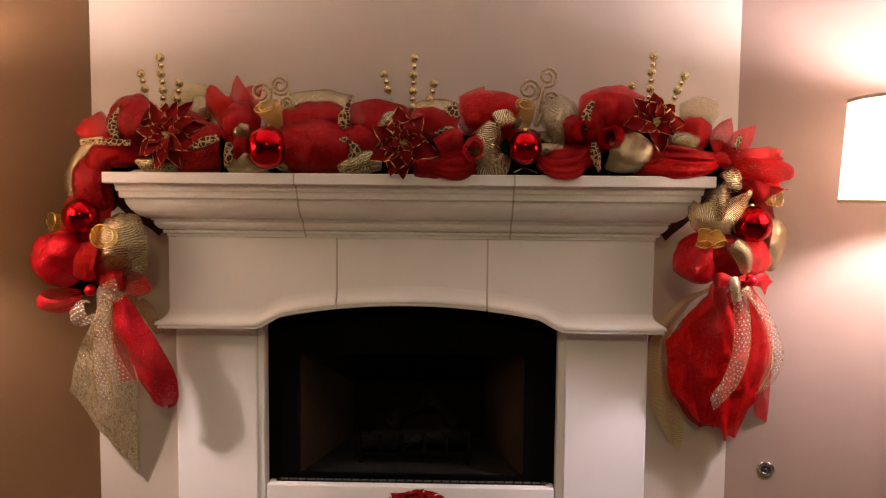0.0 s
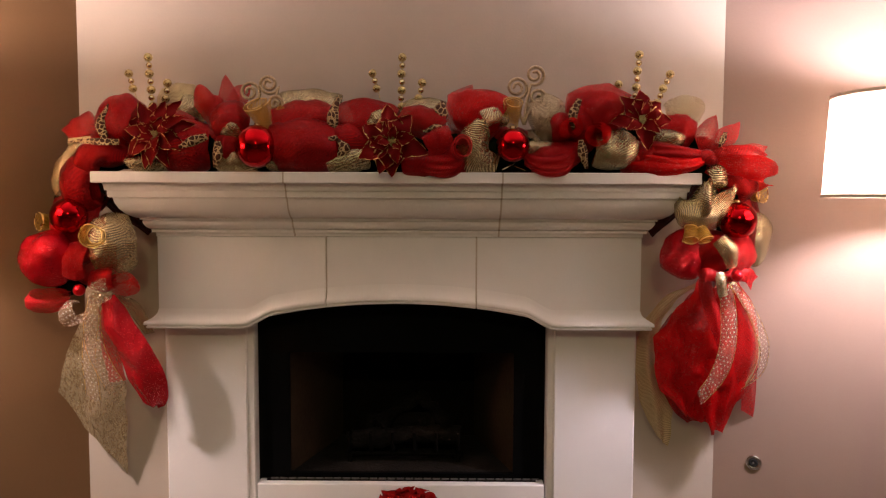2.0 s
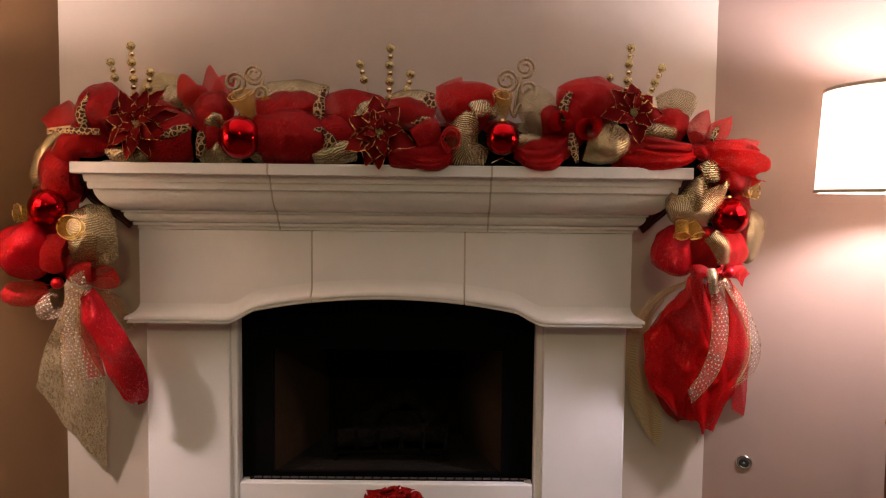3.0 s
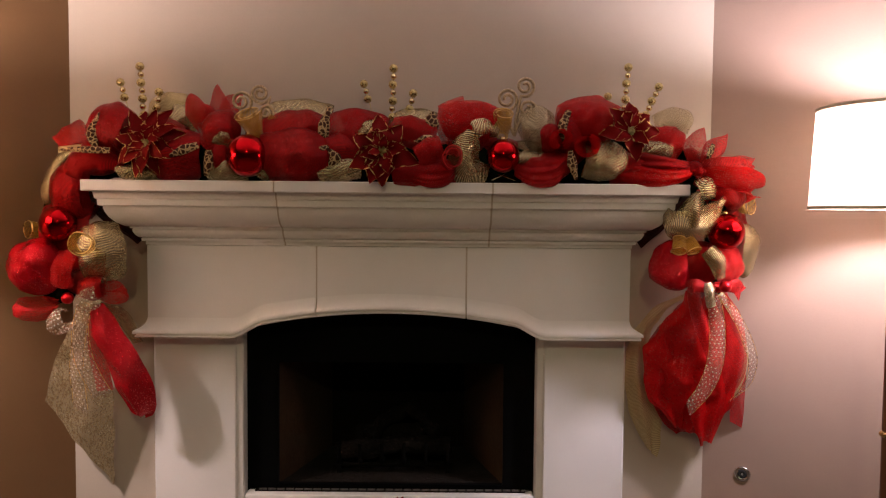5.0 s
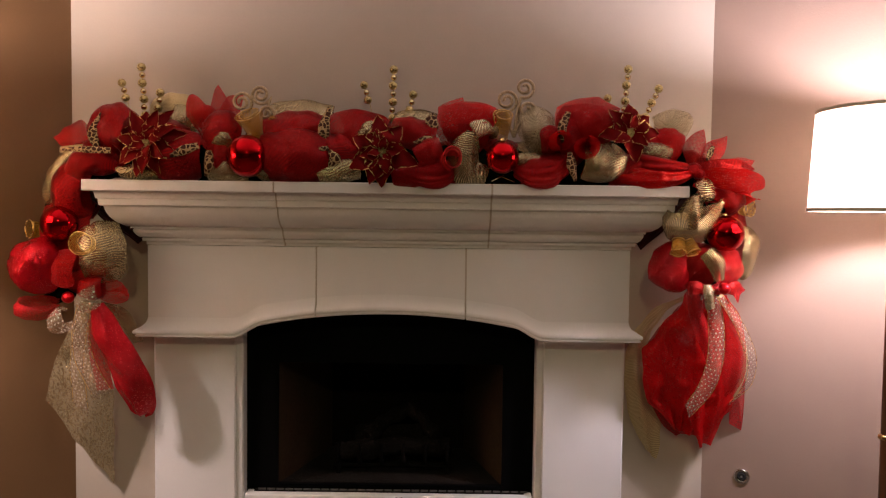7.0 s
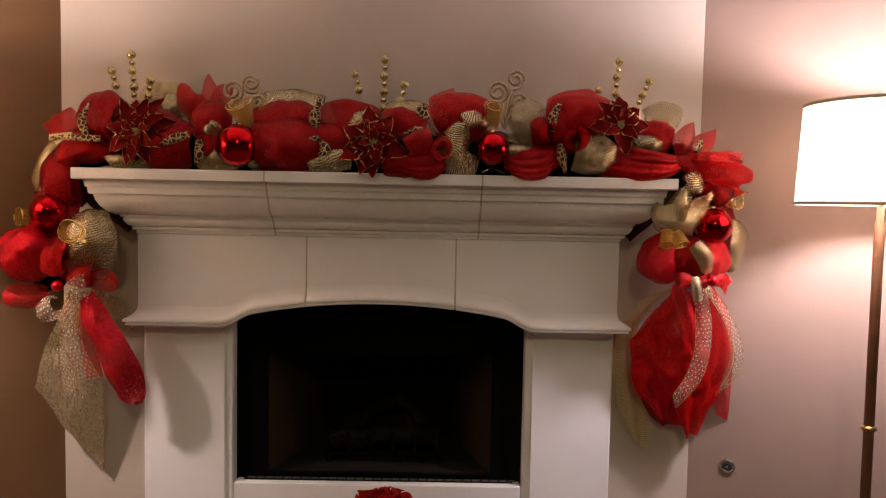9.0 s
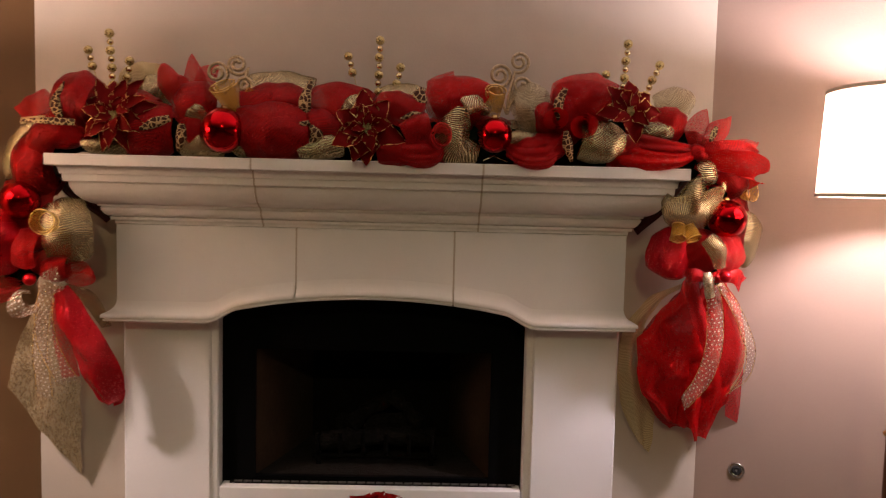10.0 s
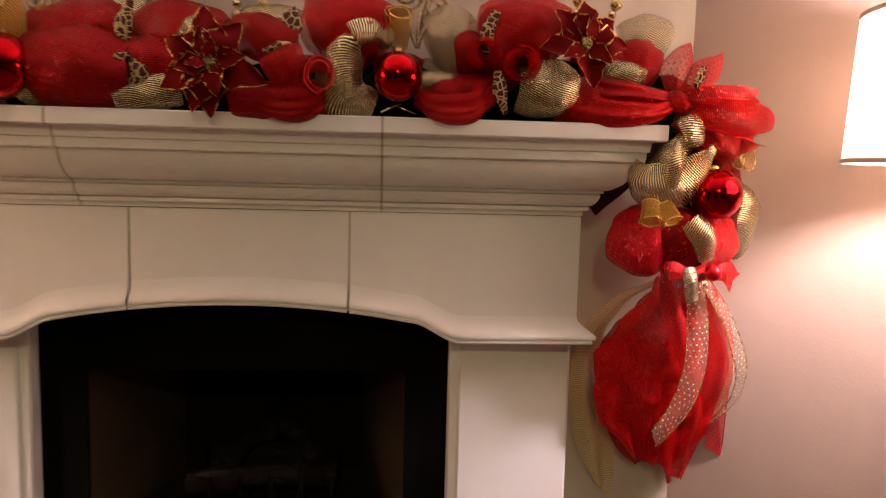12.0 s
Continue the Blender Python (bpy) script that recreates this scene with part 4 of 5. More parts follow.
# bow at the right corner
ribbon(DOTRED, [(0.822, 2.322, 1.448), (0.826, 2.315, 1.512), (0.838, 2.330, 1.562)], [0.030, 0.074, 0.034], (1, 0, 0.15), 0.014, curl=0.9, cut=-0.012, label="sheer dotted red ribbon end")
ribbon(DOTRED, [(0.838, 2.318, 1.446), (0.880, 2.305, 1.500), (0.912, 2.318, 1.545)], [0.028, 0.066, 0.014], (1, 0.1, -0.5), 0.010, curl=0.6, cut=-0.012)
ribbon(SHEER, [(0.900, 2.325, 1.440), (0.955, 2.315, 1.458), (1.012, 2.340, 1.466)], [0.044, 0.050, 0.018], (0.1, 0.2, 1), 0.010, curl=0.6, cut=-0.012)
ribbon(RED, [(0.826, 2.305, 1.440), (0.880, 2.280, 1.450), (0.945, 2.285, 1.446), (1.000, 2.330, 1.430)], [0.034, 0.050, 0.050, 0.040], (0, -0.45, 1), 0.014, folds=1.5, depth=0.004)
ribbon(TAIL, [(0.832, 2.305, 1.425), (0.890, 2.280, 1.415), (0.955, 2.285, 1.408), (1.000, 2.320, 1.385), (0.985, 2.360, 1.352), (0.940, 2.385, 1.330), (0.890, 2.390, 1.335)], [0.040, 0.084, 0.096, 0.088, 0.074, 0.070, 0.050], (0.15, -0.75, 0.65), 0.010, folds=1.2, depth=0.006, wrinkle=0.007, n=44, nv=19, name="mesh_bow", label="open red mesh bow loop")
ribbon(RED, [(0.836, 2.360, 1.405), (0.900, 2.375, 1.385), (0.965, 2.385, 1.362), (0.900, 2.400, 1.322)], [0.050, 0.085, 0.085, 0.070], (0, -0.4, 1), 0.010, folds=1.5, depth=0.006, wrinkle=0.007, name="mesh_bow")
loop(RED, (0.945, 2.385, 1.362), 0.100, 0.060, 0.055, (0.5, -1, -0.2), (0.6, 0.3, 0.8), 0.45)
loop(RED, (0.823, 2.308, 1.438), 0.046, 0.024, 0.026, F, (1, 0, 0), 0.4, name="bow_knot")

# right drop
loop(GOLD, (0.847, 2.305, 1.378), 0.053, 0.025, 0.035, F, (1, 0, 0.3), 0.4, name="bow_knot")
ribbon(GOLD, [(0.750, 2.360, 1.296), (0.767, 2.325, 1.268), (0.820, 2.300, 1.264), (0.872, 2.300, 1.295), (0.918, 2.330, 1.349)], [0.060, 0.099, 0.109, 0.102, 0.042], (0.05, -0.3, 1), 0.022, folds=1.5, depth=0.006, wrinkle=0.006, name="mesh_bow")
ribbon(GOLD, [(0.846, 2.310, 1.368), (0.826, 2.315, 1.331), (0.807, 2.325, 1.290)], [0.032, 0.070, 0.090], (1, 0, 0.2), 0.012, folds=2.5, depth=0.008, name="mesh_bow")
ribbon(GOLD, [(0.824, 2.285, 1.361), (0.812, 2.262, 1.312), (0.815, 2.275, 1.258)], [0.028, 0.042, 0.032], (1, 0, 0), 0.008, curl=0.9)
loop(GOLD, (1.014, 2.400, 1.189), 0.077, 0.046, 0.088, (0.6, -0.8, 0), (0.9, 0.4, 0), 0.4)
curl_ring(AMBER, (1.014, 2.390, 1.330), 0.030, 0.026, (0.5, -0.8, 0.1), label="amber gold mesh curl")
curl_ring(AMBER, (0.776, 2.295, 1.208), 0.021, 0.044, (-0.2, -0.6, -0.9), label="amber gold mesh curl")
curl_ring(AMBER, (0.812, 2.292, 1.208), 0.021, 0.044, (0.3, -0.6, -0.9), label="amber gold mesh curl")
loop(SHINE, (0.794, 2.385, 1.138), 0.160, 0.076, 0.083, (-0.4, -1, 0.1), (1, -0.2, -0.15), 0.80)
loop(RED, (0.860, 2.350, 1.152), 0.106, 0.056, 0.070, (0.1, -1, 0.1), (0.8, 0, -0.55), 0.45)
loop(DOTRED, (0.929, 2.330, 1.149), 0.081, 0.042, 0.063, (0.3, -1, 0), (1, 0, 0.2), 0.35)
ribbon(GOLD, [(0.860, 2.285, 1.195), (0.888, 2.275, 1.154), (0.902, 2.290, 1.102)], [0.053, 0.060, 0.035], (1, 0, 0.5), 0.008, curl=0.6)
loop(RED, (0.964, 2.430, 1.240), 0.123, 0.063, 0.106, (0.3, -1, 0), (1, 0, 0), 0.4)
ribbon(RED, [(0.874, 2.310, 1.074), (0.953, 2.320, 1.082), (0.980, 2.330, 1.059)], [0.025, 0.046, 0.053], (0, 0.1, 1), 0.006, cut=0.008)
ribbon(RED, [(0.874, 2.310, 1.074), (0.828, 2.300, 1.083), (0.810, 2.310, 1.073)], [0.025, 0.042, 0.035], (0, 0.1, 1), 0.006)
# tails
ribbon(TAIL, [(0.872, 2.362, 1.062), (0.886, 2.452, 0.950), (0.884, 2.480, 0.822), (0.890, 2.495, 0.700), (0.896, 2.525, 0.575)], [0.060, 0.232, 0.320, 0.290, 0.110], (1, 0, 0), 0.060, folds=3.4, depth=0.010, cut=-0.016, wrinkle=0.022, n=52, nv=35, label="puffed red mesh tail")
ribbon(SOFT, [(0.881, 2.377, 1.062), (0.905, 2.520, 0.935), (0.898, 2.560, 0.790), (0.905, 2.565, 0.660), (0.930, 2.565, 0.560)], [0.060, 0.220, 0.300, 0.250, 0.140], (1, 0, 0), -0.02, folds=3, depth=0.010, wrinkle=0.014, n=40, nv=25)
ribbon(TAIL, [(0.905, 2.400, 1.000), (0.930, 2.445, 0.850), (0.945, 2.470, 0.690), (0.944, 2.500, 0.540)], [0.040, 0.110, 0.130, 0.050], (1, 0.1, 0.2), 0.022, folds=2, depth=0.008, cut=0.012, wrinkle=0.012, nv=19)
ribbon(SHEER, [(0.928, 2.363, 1.051), (1.000, 2.440, 0.932), (1.013, 2.450, 0.790), (0.985, 2.490, 0.679)], [0.035, 0.080, 0.090, 0.060], (1, 0.3, 0), 0.02, folds=2, depth=0.006)
ribbon(DOTRED, [(0.946, 2.393, 1.047), (1.030, 2.500, 0.900), (1.060, 2.530, 0.760), (1.064, 2.555, 0.582)], [0.028, 0.046, 0.048, 0.044], (1, 0, 0.1), 0.01, cut=-0.012)
ribbon(PALE, [(0.860, 2.440, 1.048), (0.780, 2.500, 0.985), (0.735, 2.550, 0.890), (0.728, 2.578, 0.800), (0.745, 2.580, 0.680), (0.775, 2.583, 0.565), (0.788, 2.585, 0.478)], [0.030, 0.050, 0.060, 0.080, 0.100, 0.095, 0.030], (1, 0.2, 0.15), 0.010, folds=1.6, depth=0.008, cut=-0.02, wrinkle=0.009, n=40, label="pale gold mesh tail")
ribbon(PALE, [(0.938, 2.390, 1.051), (1.020, 2.450, 0.945), (1.070, 2.490, 0.830), (1.050, 2.515, 0.700), (0.985, 2.520, 0.640)], [0.020, 0.024, 0.028, 0.030, 0.030], (0.8, 0.5, 0.3), 0.0, curl=0.5)
ribbon(DOTGOLD, [(0.876, 2.302, 1.070), (0.914, 2.345, 0.987), (0.926, 2.362, 0.905), (0.922, 2.372, 0.815), (0.900, 2.385, 0.742), (0.850, 2.395, 0.672)], [0.036, 0.050, 0.056, 0.058, 0.060, 0.044], (1, 0.1, 0.15), 0.004, curl=0.5, cut=-0.014, n=36, label="champagne ribbon tail with metallic dots", wrinkle=0.003)
ribbon(DOTGOLD, [(0.914, 2.310, 1.056), (0.991, 2.370, 0.971), (1.056, 2.420, 0.874), (1.079, 2.450, 0.800), (1.066, 2.470, 0.727), (1.010, 2.480, 0.674)], [0.022, 0.034, 0.046, 0.048, 0.046, 0.036], (0.8, 0.5, 0.2), 0.0, curl=0.5, n=36)
ribbon(DOTRED, [(0.826, 2.302, 1.074), (0.850, 2.337, 1.001), (0.889, 2.366, 0.918), (0.922, 2.385, 0.834)], [0.040, 0.050, 0.050, 0.036], (1, 0, 0.2), 0.008, curl=0.9)
ribbon(GLIT, [(0.868, 2.300, 1.092), (0.872, 2.290, 1.062), (0.884, 2.305, 1.015)], [0.036, 0.038, 0.034], (1, 0, 0.1), 0.006, curl=1.0, name="tie", label="gold ribbon tie")

# left drop
ribbon(PALE, [(-0.983, 2.350, 1.477), (-1.058, 2.340, 1.481), (-1.135, 2.360, 1.482)], [0.028, 0.035, 0.018], (0, 0, 1), 0.004)
ribbon(LEO, [(-0.938, 2.275, 1.477), (-1.004, 2.265, 1.479), (-1.099, 2.290, 1.476)], [0.019, 0.023, 0.007], (0, 0.2, 1), 0.003, curl=0.6, label="leopard print ribbon tail")
ribbon(RED, [(-0.930, 2.345, 1.448), (-0.995, 2.312, 1.458), (-1.048, 2.305, 1.432), (-1.078, 2.322, 1.380), (-1.085, 2.360, 1.305)], [0.070, 0.094, 0.108, 0.108, 0.080], (0.8, 0, -0.5), 0.022, curl=1.0, wrinkle=0.010, folds=1.5, depth=0.004, n=44, nv=23, name="mesh_drape", label="red mesh draped over the shelf end")
loop(RED, (-1.085, 2.375, 1.355), 0.110, 0.081, 0.092, (-0.4, -1, 0), (1, -0.2, 0.1), 0.45)
ribbon(GOLD, [(-1.060, 2.350, 1.486), (-1.110, 2.345, 1.462), (-1.160, 2.360, 1.407), (-1.192, 2.380, 1.340), (-1.180, 2.400, 1.280)], [0.036, 0.056, 0.066, 0.066, 0.050], (0.8, -0.25, -0.5), 0.010, curl=0.8, n=36, name="mesh_scroll")
loop(GOLD, (-1.007, 2.375, 1.166), 0.141, 0.081, 0.099, (0.3, -1, 0), (1, 0.2, 0.2), 0.45)
curl_ring(AMBER, (-1.011, 2.250, 1.198), 0.032, 0.046, (0.05, -1, 0.05), label="amber gold mesh curl")
curl_ring(AMBER, (-1.229, 2.400, 1.234), 0.028, 0.053, (-0.6, -0.8, 0.1), label="amber gold mesh curl")
loop(SHINE, (-1.185, 2.335, 1.126), 0.183, 0.088, 0.088, (-0.2, -1, 0.1), (1, -0.2, -0.15), 0.80, wrinkle=0.014)
loop(RED, (-1.080, 2.430, 1.090), 0.130, 0.050, 0.080, F, (1, 0, 0), 0.4)
loop(DOTRED, (-1.086, 2.300, 1.118), 0.077, 0.039, 0.063, F, (1, 0, 0.1), 0.35)
loop(RED, (-1.120, 2.400, 1.221), 0.158, 0.070, 0.123, F, (1, 0, 0), 0.4)
loop(DOTRED, (-1.193, 2.330, 0.994), 0.060, 0.060, 0.039, (-1, -0.4, -0.1), (0, -0.6, 1), 0.2, pinch=0.3)
loop(SHEER, (-0.966, 2.330, 1.045), 0.049, 0.060, 0.028, (1, -0.4, 0.1), (0, -0.6, 1), 0.2, pinch=0.3)
loop(DOTGOLD, (-1.107, 2.300, 0.961), 0.074, 0.035, 0.039, (-0.2, -1, -0.3), (1, 0, 0.4), 0.4)
loop(DOTGOLD, (-1.016, 2.285, 1.027), 0.060, 0.028, 0.035, F, (1, 0, 0.4), 0.4)
loop(RED, (-1.019, 2.330, 1.058), 0.088, 0.042, 0.039, F, (1, 0, 0.1), 0.4)
ribbon(GLIT, [(-1.052, 2.373, 1.010), (-1.082, 2.425, 0.880), (-1.120, 2.475, 0.720), (-1.168, 2.535, 0.500)], [0.056, 0.125, 0.200, 0.250], (1, 0, 0), 0.022, folds=1.3, depth=0.006, cut=-0.138, cut_power=1.7, wrinkle=0.006, n=52, nv=29, label="glittering gold mesh tail cut on a slant")
ribbon(SHINE, [(-1.014, 2.335, 1.006), (-0.984, 2.345, 0.920), (-0.944, 2.355, 0.830), (-0.914, 2.375, 0.740), (-0.908, 2.415, 0.655), (-0.914, 2.430, 0.635)], [0.046, 0.086, 0.108, 0.116, 0.084, 0.026], (1, 0, 0.3), 0.040, folds=1.6, depth=0.006, cut=0.004, wrinkle=0.012, nv=25, n=40, label="red mesh tail")
ribbon(GOLD, [(-1.048, 2.428, 0.992), (-0.990, 2.467, 0.949), (-0.962, 2.520, 0.855)], [0.035, 0.053, 0.035], (1, 0, 0.3), 0.01)
ribbon(DOTGOLD, [(-1.046, 2.318, 1.002), (-1.066, 2.330, 0.914), (-1.058, 2.348, 0.812), (-1.026, 2.385, 0.712)], [0.044, 0.054, 0.062, 0.068], (1, 0, 0.2), 0.004, curl=0.5, cut=0.010, label="champagne ribbon tail with metallic dots", wrinkle=0.003)
ribbon(DOTGOLD, [(-1.066, 2.345, 0.945), (-1.098, 2.372, 0.815), (-1.104, 2.408, 0.655)], [0.036, 0.044, 0.046], (1, 0, 0.2), 0.004, curl=0.4, cut=-0.012, wrinkle=0.003)
ribbon(SHEER, [(-1.030, 2.345, 0.960), (-1.035, 2.372, 0.850), (-1.020, 2.402, 0.718)], [0.030, 0.050, 0.056], (1, 0, 0.2), 0.004, curl=0.4, wrinkle=0.003)

# dark mesh along both ends of the crown, the shade there put into its colour
UNDER_SHADE = fabric("shaded_red_mesh", (0.022, 0.002, 0.0015), (0.075, 0.005, 0.004), 0.92, 0.0046, 0.2, 0.10, 0.5, foil_metal=0.2)
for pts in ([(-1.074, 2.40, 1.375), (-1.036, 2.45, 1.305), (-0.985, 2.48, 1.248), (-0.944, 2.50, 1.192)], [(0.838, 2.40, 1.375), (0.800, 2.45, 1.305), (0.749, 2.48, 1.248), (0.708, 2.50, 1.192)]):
    ribbon(UNDER_SHADE, pts, [0.076, 0.070, 0.056, 0.034], (1, 0, 0.6), 0.006, folds=3, depth=0.006, wrinkle=0.016, n=36, nv=17, name="tucked_mesh", label="dark red mesh with painted shade under the shelf end")

# leopard ribbon ends
ribbon(LEO, [(-0.990, 2.290, 1.490), (-0.998, 2.280, 1.534), (-0.981, 2.300, 1.593)], [0.023, 0.032, 0.007], (1, 0, 0.2), 0.004, curl=0.6, label="leopard print ribbon end")
ribbon(LEO, [(-0.758, 2.275, 1.462), (-0.722, 2.270, 1.478), (-0.678, 2.280, 1.496)], [0.011, 0.028, 0.019], (0.2, 0, 1), 0.004, curl=0.5)
ribbon(LEO, [(-0.652, 2.295, 1.481), (-0.651, 2.285, 1.441), (-0.660, 2.295, 1.403)], [0.023, 0.033, 0.009], (1, 0, 0), 0.004, curl=0.7)
ribbon(LEO, [(-0.304, 2.330, 1.497), (-0.309, 2.320, 1.556), (-0.295, 2.340, 1.622)], [0.019, 0.037, 0.009], (1, 0, 0.3), 0.004, curl=0.6)
ribbon(LEO, [(-0.290, 2.305, 1.491), (-0.319, 2.295, 1.473), (-0.354, 2.300, 1.439)], [0.018, 0.033, 0.007], (0.6, 0, 0.8), 0.004, curl=0.8)
ribbon(LEO, [(-0.286, 2.305, 1.487), (-0.271, 2.295, 1.462), (-0.292, 2.300, 1.426)], [0.014, 0.037, 0.014], (1, 0, -0.3), 0.004, curl=0.6)
ribbon(LEO, [(0.001, 2.340, 1.539), (0.021, 2.335, 1.568), (0.014, 2.345, 1.604)], [0.018, 0.042, 0.033], (1, 0, -0.5), 0.004, curl=0.5, cut=-0.008)
ribbon(LEO, [(0.032, 2.315, 1.524), (0.002, 2.305, 1.523), (-0.032, 2.310, 1.513)], [0.019, 0.025, 0.007], (0.1, 0, 1), 0.004, curl=0.8)
ribbon(LEO, [(0.107, 2.305, 1.453), (0.112, 2.300, 1.476), (0.103, 2.305, 1.500)], [0.014, 0.019, 0.018], (1, 0, 0), 0.004, curl=0.5)
ribbon(LEO, [(0.429, 2.325, 1.507), (0.420, 2.315, 1.563), (0.441, 2.330, 1.615)], [0.018, 0.032, 0.018], (1, 0, 0.3), 0.004, curl=0.6)
ribbon(LEO, [(0.439, 2.300, 1.489), (0.446, 2.290, 1.450), (0.461, 2.300, 1.402)], [0.014, 0.033, 0.011], (1, 0, 0.2), 0.004, curl=0.8)
ribbon(LEO, [(0.851, 2.295, 1.458), (0.859, 2.285, 1.486), (0.872, 2.295, 1.511)], [0.009, 0.019, 0.011], (1, 0, 0.6), 0.003)

# loose mesh threads below the ornaments
for x0, z0, d in ((-0.535, 1.404, 0.03), (-0.51, 1.402, -0.02), (0.225, 1.402, 0.025), (0.245, 1.404, -0.02)):
    part("thread", tube(spline([(x0, 2.33, z0 + 0.015), (x0 + d, 2.30, z0 + 0.004), (x0 + 2 * d, 2.295, z0 - 0.006)], 8), 0.0012, 5), SHINY, garland)

MANY = ((7, 0.80, 0.40, 0.46, 0.004), (5, 0.48, 0.26, 0.50, 0.008))
poinsettia((-0.834, 2.300, 1.500), (-0.12, -1, 0.20), 0.122, 20, (0, 48, 92, 138, 186, 232, 276, 318), wide=0.50, inner=MANY)
poinsettia((-0.122, 2.258, 1.478), (-0.05, -1, 0.06), 0.109, 0, (-86, -20, 48, 100, 160, 206, 240), wide=0.70, inner=((4, 0.60, 0.42, 0.42, 0.006), (3, 0.38, 0.26, 0.45, 0.010)))
poinsettia((0.619, 2.298, 1.545), (0.05, -1, 0.22), 0.100, 0, (-72, -5, 40, 92, 135, 182), wide=0.66, inner=((3, 0.62, 0.36, 0.50, 0.004),))

ornament((-0.538, 2.310, 1.466), 0.065)
ornament((0.238, 2.315, 1.472), 0.051)
ornament((-1.116, 2.315, 1.254), 0.055)
ornament((0.927, 2.325, 1.247), 0.056)
ornament((0.914, 2.285, 1.082), 0.018, MATTE)
ornament((-1.077, 2.285, 1.030), 0.018, MATTE)

bead_spray([((-0.894, 2.430, 1.554), (-0.916, 2.450, 1.757), 7), ((-0.942, 2.430, 1.598), (-0.979, 2.450, 1.706), 3), ((-0.859, 2.430, 1.590), (-0.856, 2.450, 1.676), 4)])
bead_spray([((-0.108, 2.430, 1.559), (-0.105, 2.450, 1.758), 7), ((-0.171, 2.430, 1.612), (-0.200, 2.450, 1.708), 3), ((-0.063, 2.430, 1.568), (-0.042, 2.450, 1.679), 5)])
bead_spray([((0.628, 2.430, 1.581), (0.647, 2.450, 1.768), 7), ((0.693, 2.430, 1.599), (0.746, 2.450, 1.707), 5), ((0.581, 2.430, 1.634), (0.583, 2.450, 1.675), 1)])

for stem, curls in (((-0.526, 2.380, 1.552), (((-0.577, 2.385, 1.640), 0.035, 1.8, 200, -1), ((-0.516, 2.380, 1.664), 0.032, 1.9, 20, 1), ((-0.496, 2.375, 1.605), 0.028, 1.6, 100, -1))),
                    ((0.278, 2.380, 1.540), (((0.254, 2.385, 1.655), 0.035, 1.8, 200, -1), ((0.310, 2.380, 1.694), 0.032, 1.7, 140, -1), ((0.318, 2.375, 1.623), 0.032, 1.6, 100, -1)))):
    spray = None
    for c, r, turns, start, flip in curls:
        ob = part("curl_spray" if spray is None else "curl", spiral(c, r, turns, start, flip, stem), GLITTER, garland if spray is None else spray, "champagne glitter curl spray" if spray is None else "", True)
        spray = spray or ob

# ---- small things ----
# gas key valve on the tan wall
def gas_valve():
    ob = thing("gas_valve", (0, 0, 0), "round chrome gas key valve set in the wall", "gas valve")
    part("flange", lathe([(0.0235, 0.0), (0.0265, 0.001), (0.0265, 0.003), (0.024, 0.006), (0.017, 0.007), (0.015, 0.004)], 32), M_CHROME, ob, "chrome flange", True)
    part("keyhole", lathe([(0.0145, 0.0045), (0.014, 0.0065), (0.007, 0.0066), (0.006, 0.003), (0.001, 0.003)], 24), M_DARK, ob, "dark key socket", True)
    part("key_stem", boxes((-0.003, 0.003, -0.003, 0.003, 0.003, 0.009), bevel=0.0006), M_STEEL, ob)
    s = 0.133
    place = Vector((RC[0] + s * math.cos(TURN_R), RC[1] - s * math.sin(TURN_R), 0.412))
    ob.matrix_basis = Matrix.Translation(place) @ Vector((-math.sin(TURN_R), -math.cos(TURN_R), 0)).to_track_quat("Z", "Y").to_matrix().to_4x4()


gas_valve()

# vent strip along the foot of the firebox
under(firebox, part("vent_rail", boxes((MX - 0.47, MX + 0.47, FB - 0.022, FB - 0.002, 0.325, 0.331), bevel=0.001), M_NEAR_BLACK))
for k in range(30):
    x = MX - 0.455 + k * 0.0314
    under(firebox, part("vent_tooth", boxes((x, x + 0.0255, FB - 0.022, FB - 0.018, 0.331, 0.336)), M_VENT))

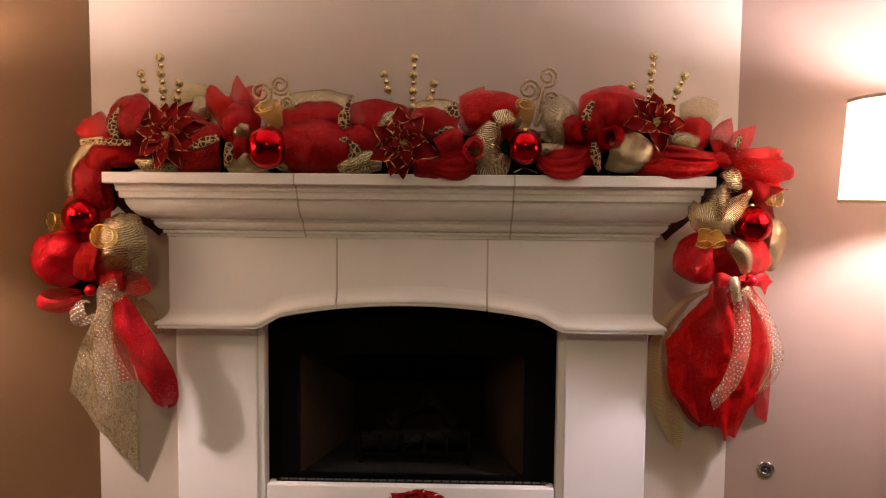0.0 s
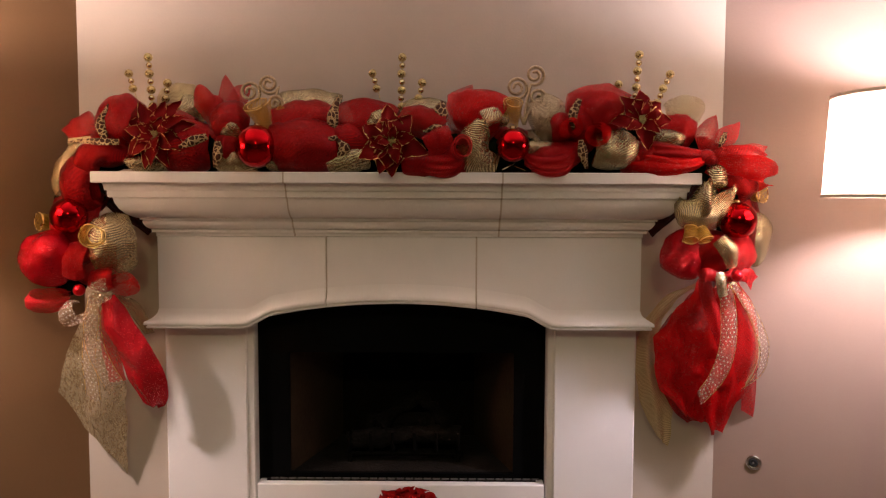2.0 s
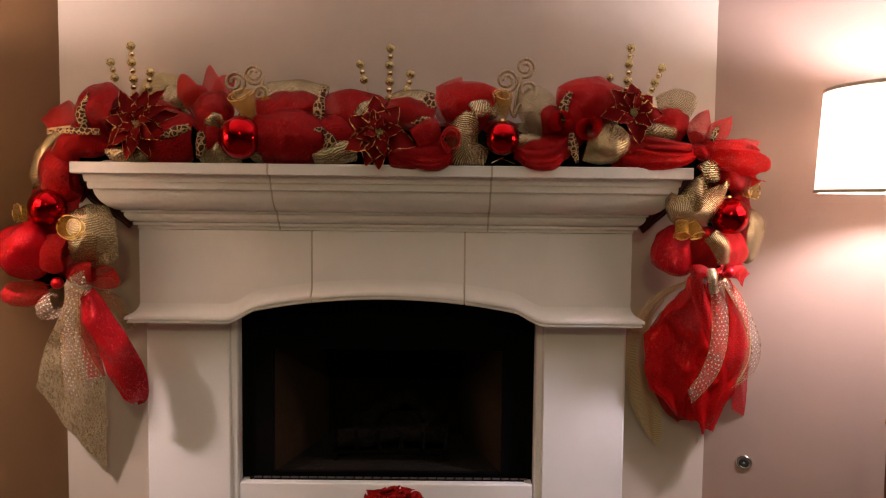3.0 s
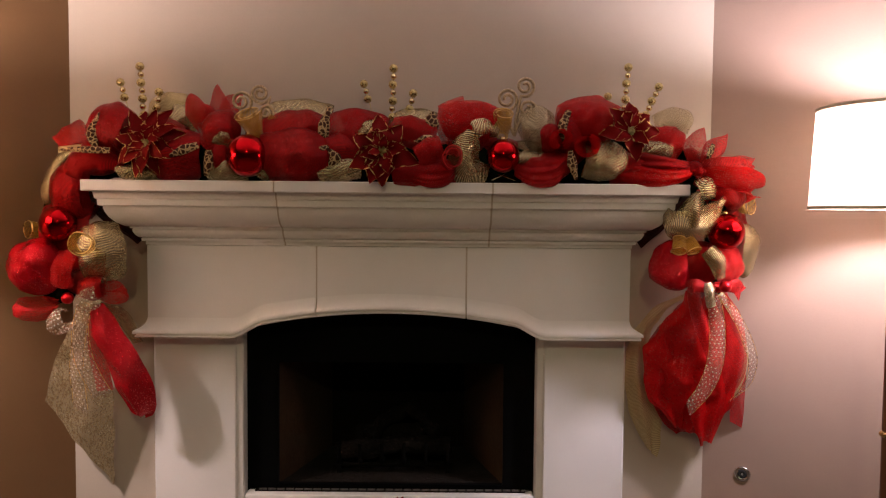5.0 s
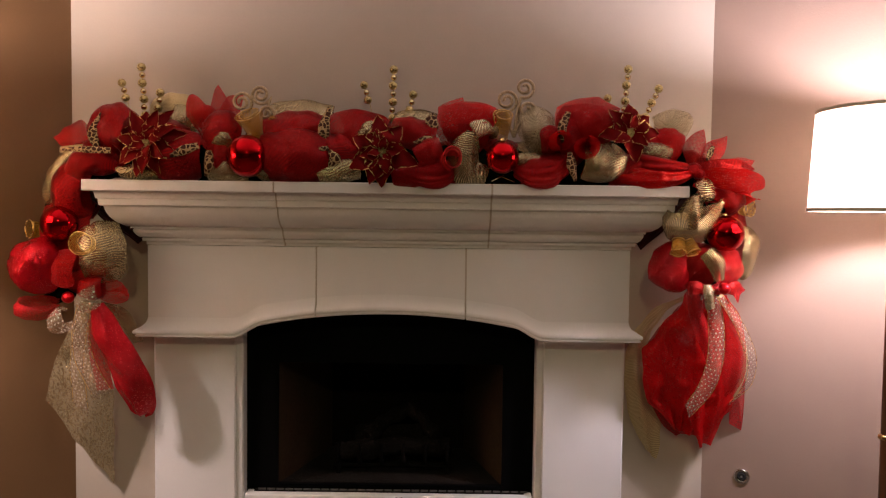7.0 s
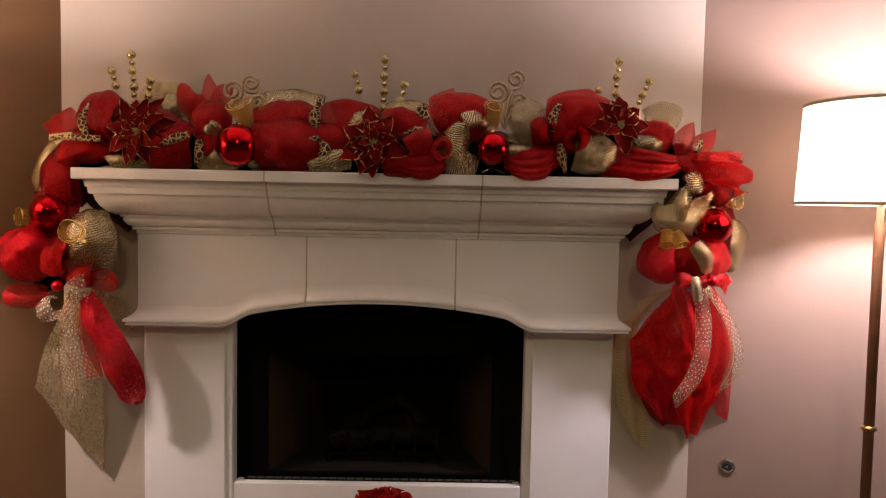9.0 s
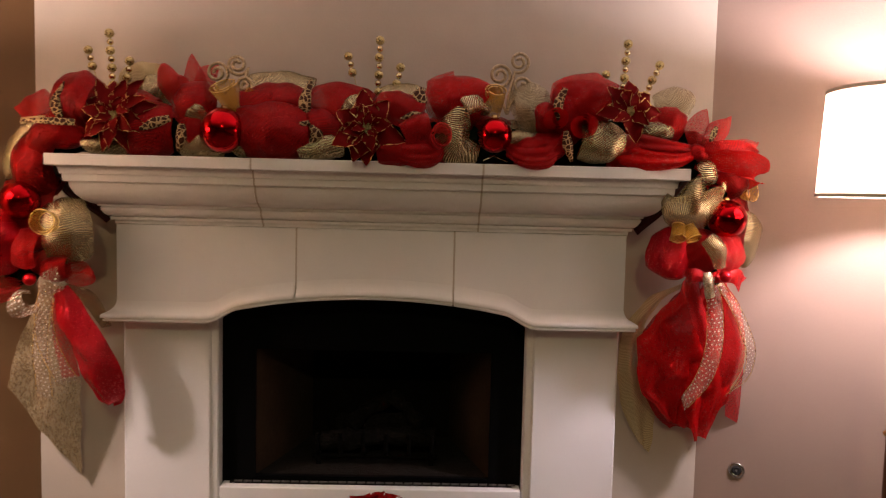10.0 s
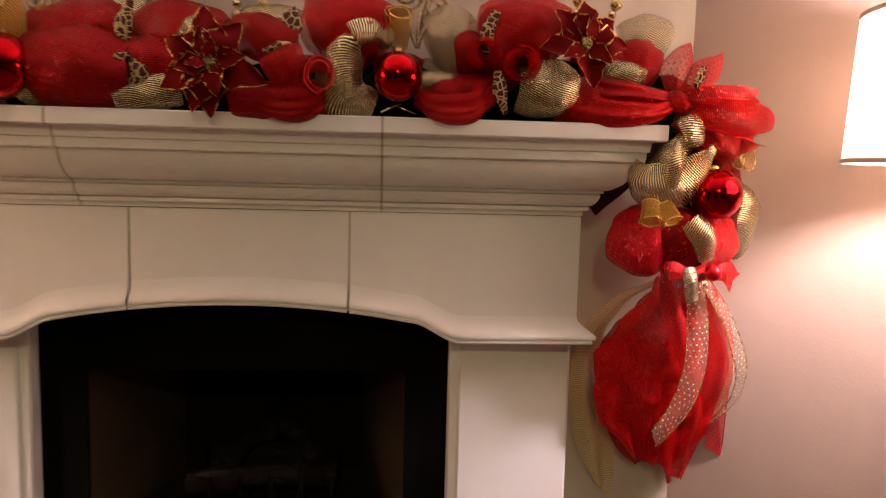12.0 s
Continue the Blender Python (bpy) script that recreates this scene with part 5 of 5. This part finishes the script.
# log grate and logs
grate = thing("log_grate", (MX, FB + 0.24, 0.335), "black iron log grate in the firebox", "grate")
for k in range(6):
    x = MX - 0.2 + k * 0.08
    under(grate, part("bar", tube(spline([(x, FB + 0.10, 0.46), (x, FB + 0.12, 0.385), (x, FB + 0.2, 0.375), (x, FB + 0.36, 0.375), (x, FB + 0.38, 0.44)], 16), 0.007, 8), M_NEAR_BLACK))
for y in (FB + 0.15, FB + 0.33):
    under(grate, part("cross_bar", tube([Vector((MX - 0.22, y, 0.364)), Vector((MX, y, 0.364)), Vector((MX + 0.22, y, 0.364))], 0.008, 8), M_NEAR_BLACK))
    for x in (-0.2, 0.2):
        under(grate, part("foot", boxes((MX + x - 0.008, MX + x + 0.008, y - 0.008, y + 0.008, 0.335, 0.364)), M_NEAR_BLACK))


def log(a, b, r):
    line = spline([a, (Vector(a) + Vector(b)) / 2 + Vector((0, 0.01, 0.008)), b], 20)
    bm = tube(line, lambda t: r * (0.9 + 0.12 * math.sin(t * 9)), 14)
    for v in bm.verts:
        v.co += rough(v.co, 9, 30, 0.012)
    tagged(part("log", bm, M_LOG), "charred ceramic gas log lying on the grate", "log", "fireplace logs")


log((MX - 0.19, FB + 0.17, 0.41), (MX + 0.21, FB + 0.20, 0.42), 0.036)
log((MX - 0.15, FB + 0.30, 0.43), (MX + 0.17, FB + 0.27, 0.44), 0.042)
log((MX - 0.10, FB + 0.18, 0.46), (MX + 0.04, FB + 0.31, 0.53), 0.028)
log((MX + 0.16, FB + 0.17, 0.47), (MX + 0.05, FB + 0.30, 0.54), 0.026)

# red poinsettia arrangement before the fireplace
pot = thing("potted_poinsettia", (0, 0, 0), "red cloth poinsettia plant in a pot on the floor", "plant")
px, py = -0.085, 2.33
part("pot", lathe([(0.06, 0.0), (0.066, 0.003), (0.088, 0.17), (0.092, 0.185), (0.084, 0.186), (0.080, 0.16)], 32, (px, py, 0)), M_BRONZE, pot, "bronze pot", True)
part("stem", tube([Vector((px, py, 0.15)), Vector((px, py, 0.22)), Vector((px, py, 0.28))], 0.012, 10), DARK_GREEN, pot)
rnd = random.Random(5)
for k in range(9):
    a = k * 2.39 + 0.6
    r = 0.078 * math.sqrt((k + 0.5) / 9)
    c = (px + r * math.cos(a), py + r * math.sin(a), 0.338 - 2.6 * r * r - 0.03 * (k > 6) + rnd.uniform(-0.01, 0.012))
    fl = poinsettia(c, (1.6 * r * math.cos(a) * 4, 1.6 * r * math.sin(a) * 4, 1), 0.098, k * 31, (0, 72, 144, 216, 288), PLAIN_PETAL, pot)
    fl["label"] = "red velvet poinsettia bloom"
part("hook_wire", tube(spline([(px + 0.01, py, 0.28), (px + 0.012, py, 0.335), (px + 0.022, py, 0.362)], 8), 0.0014, 6), M_STEEL, pot)
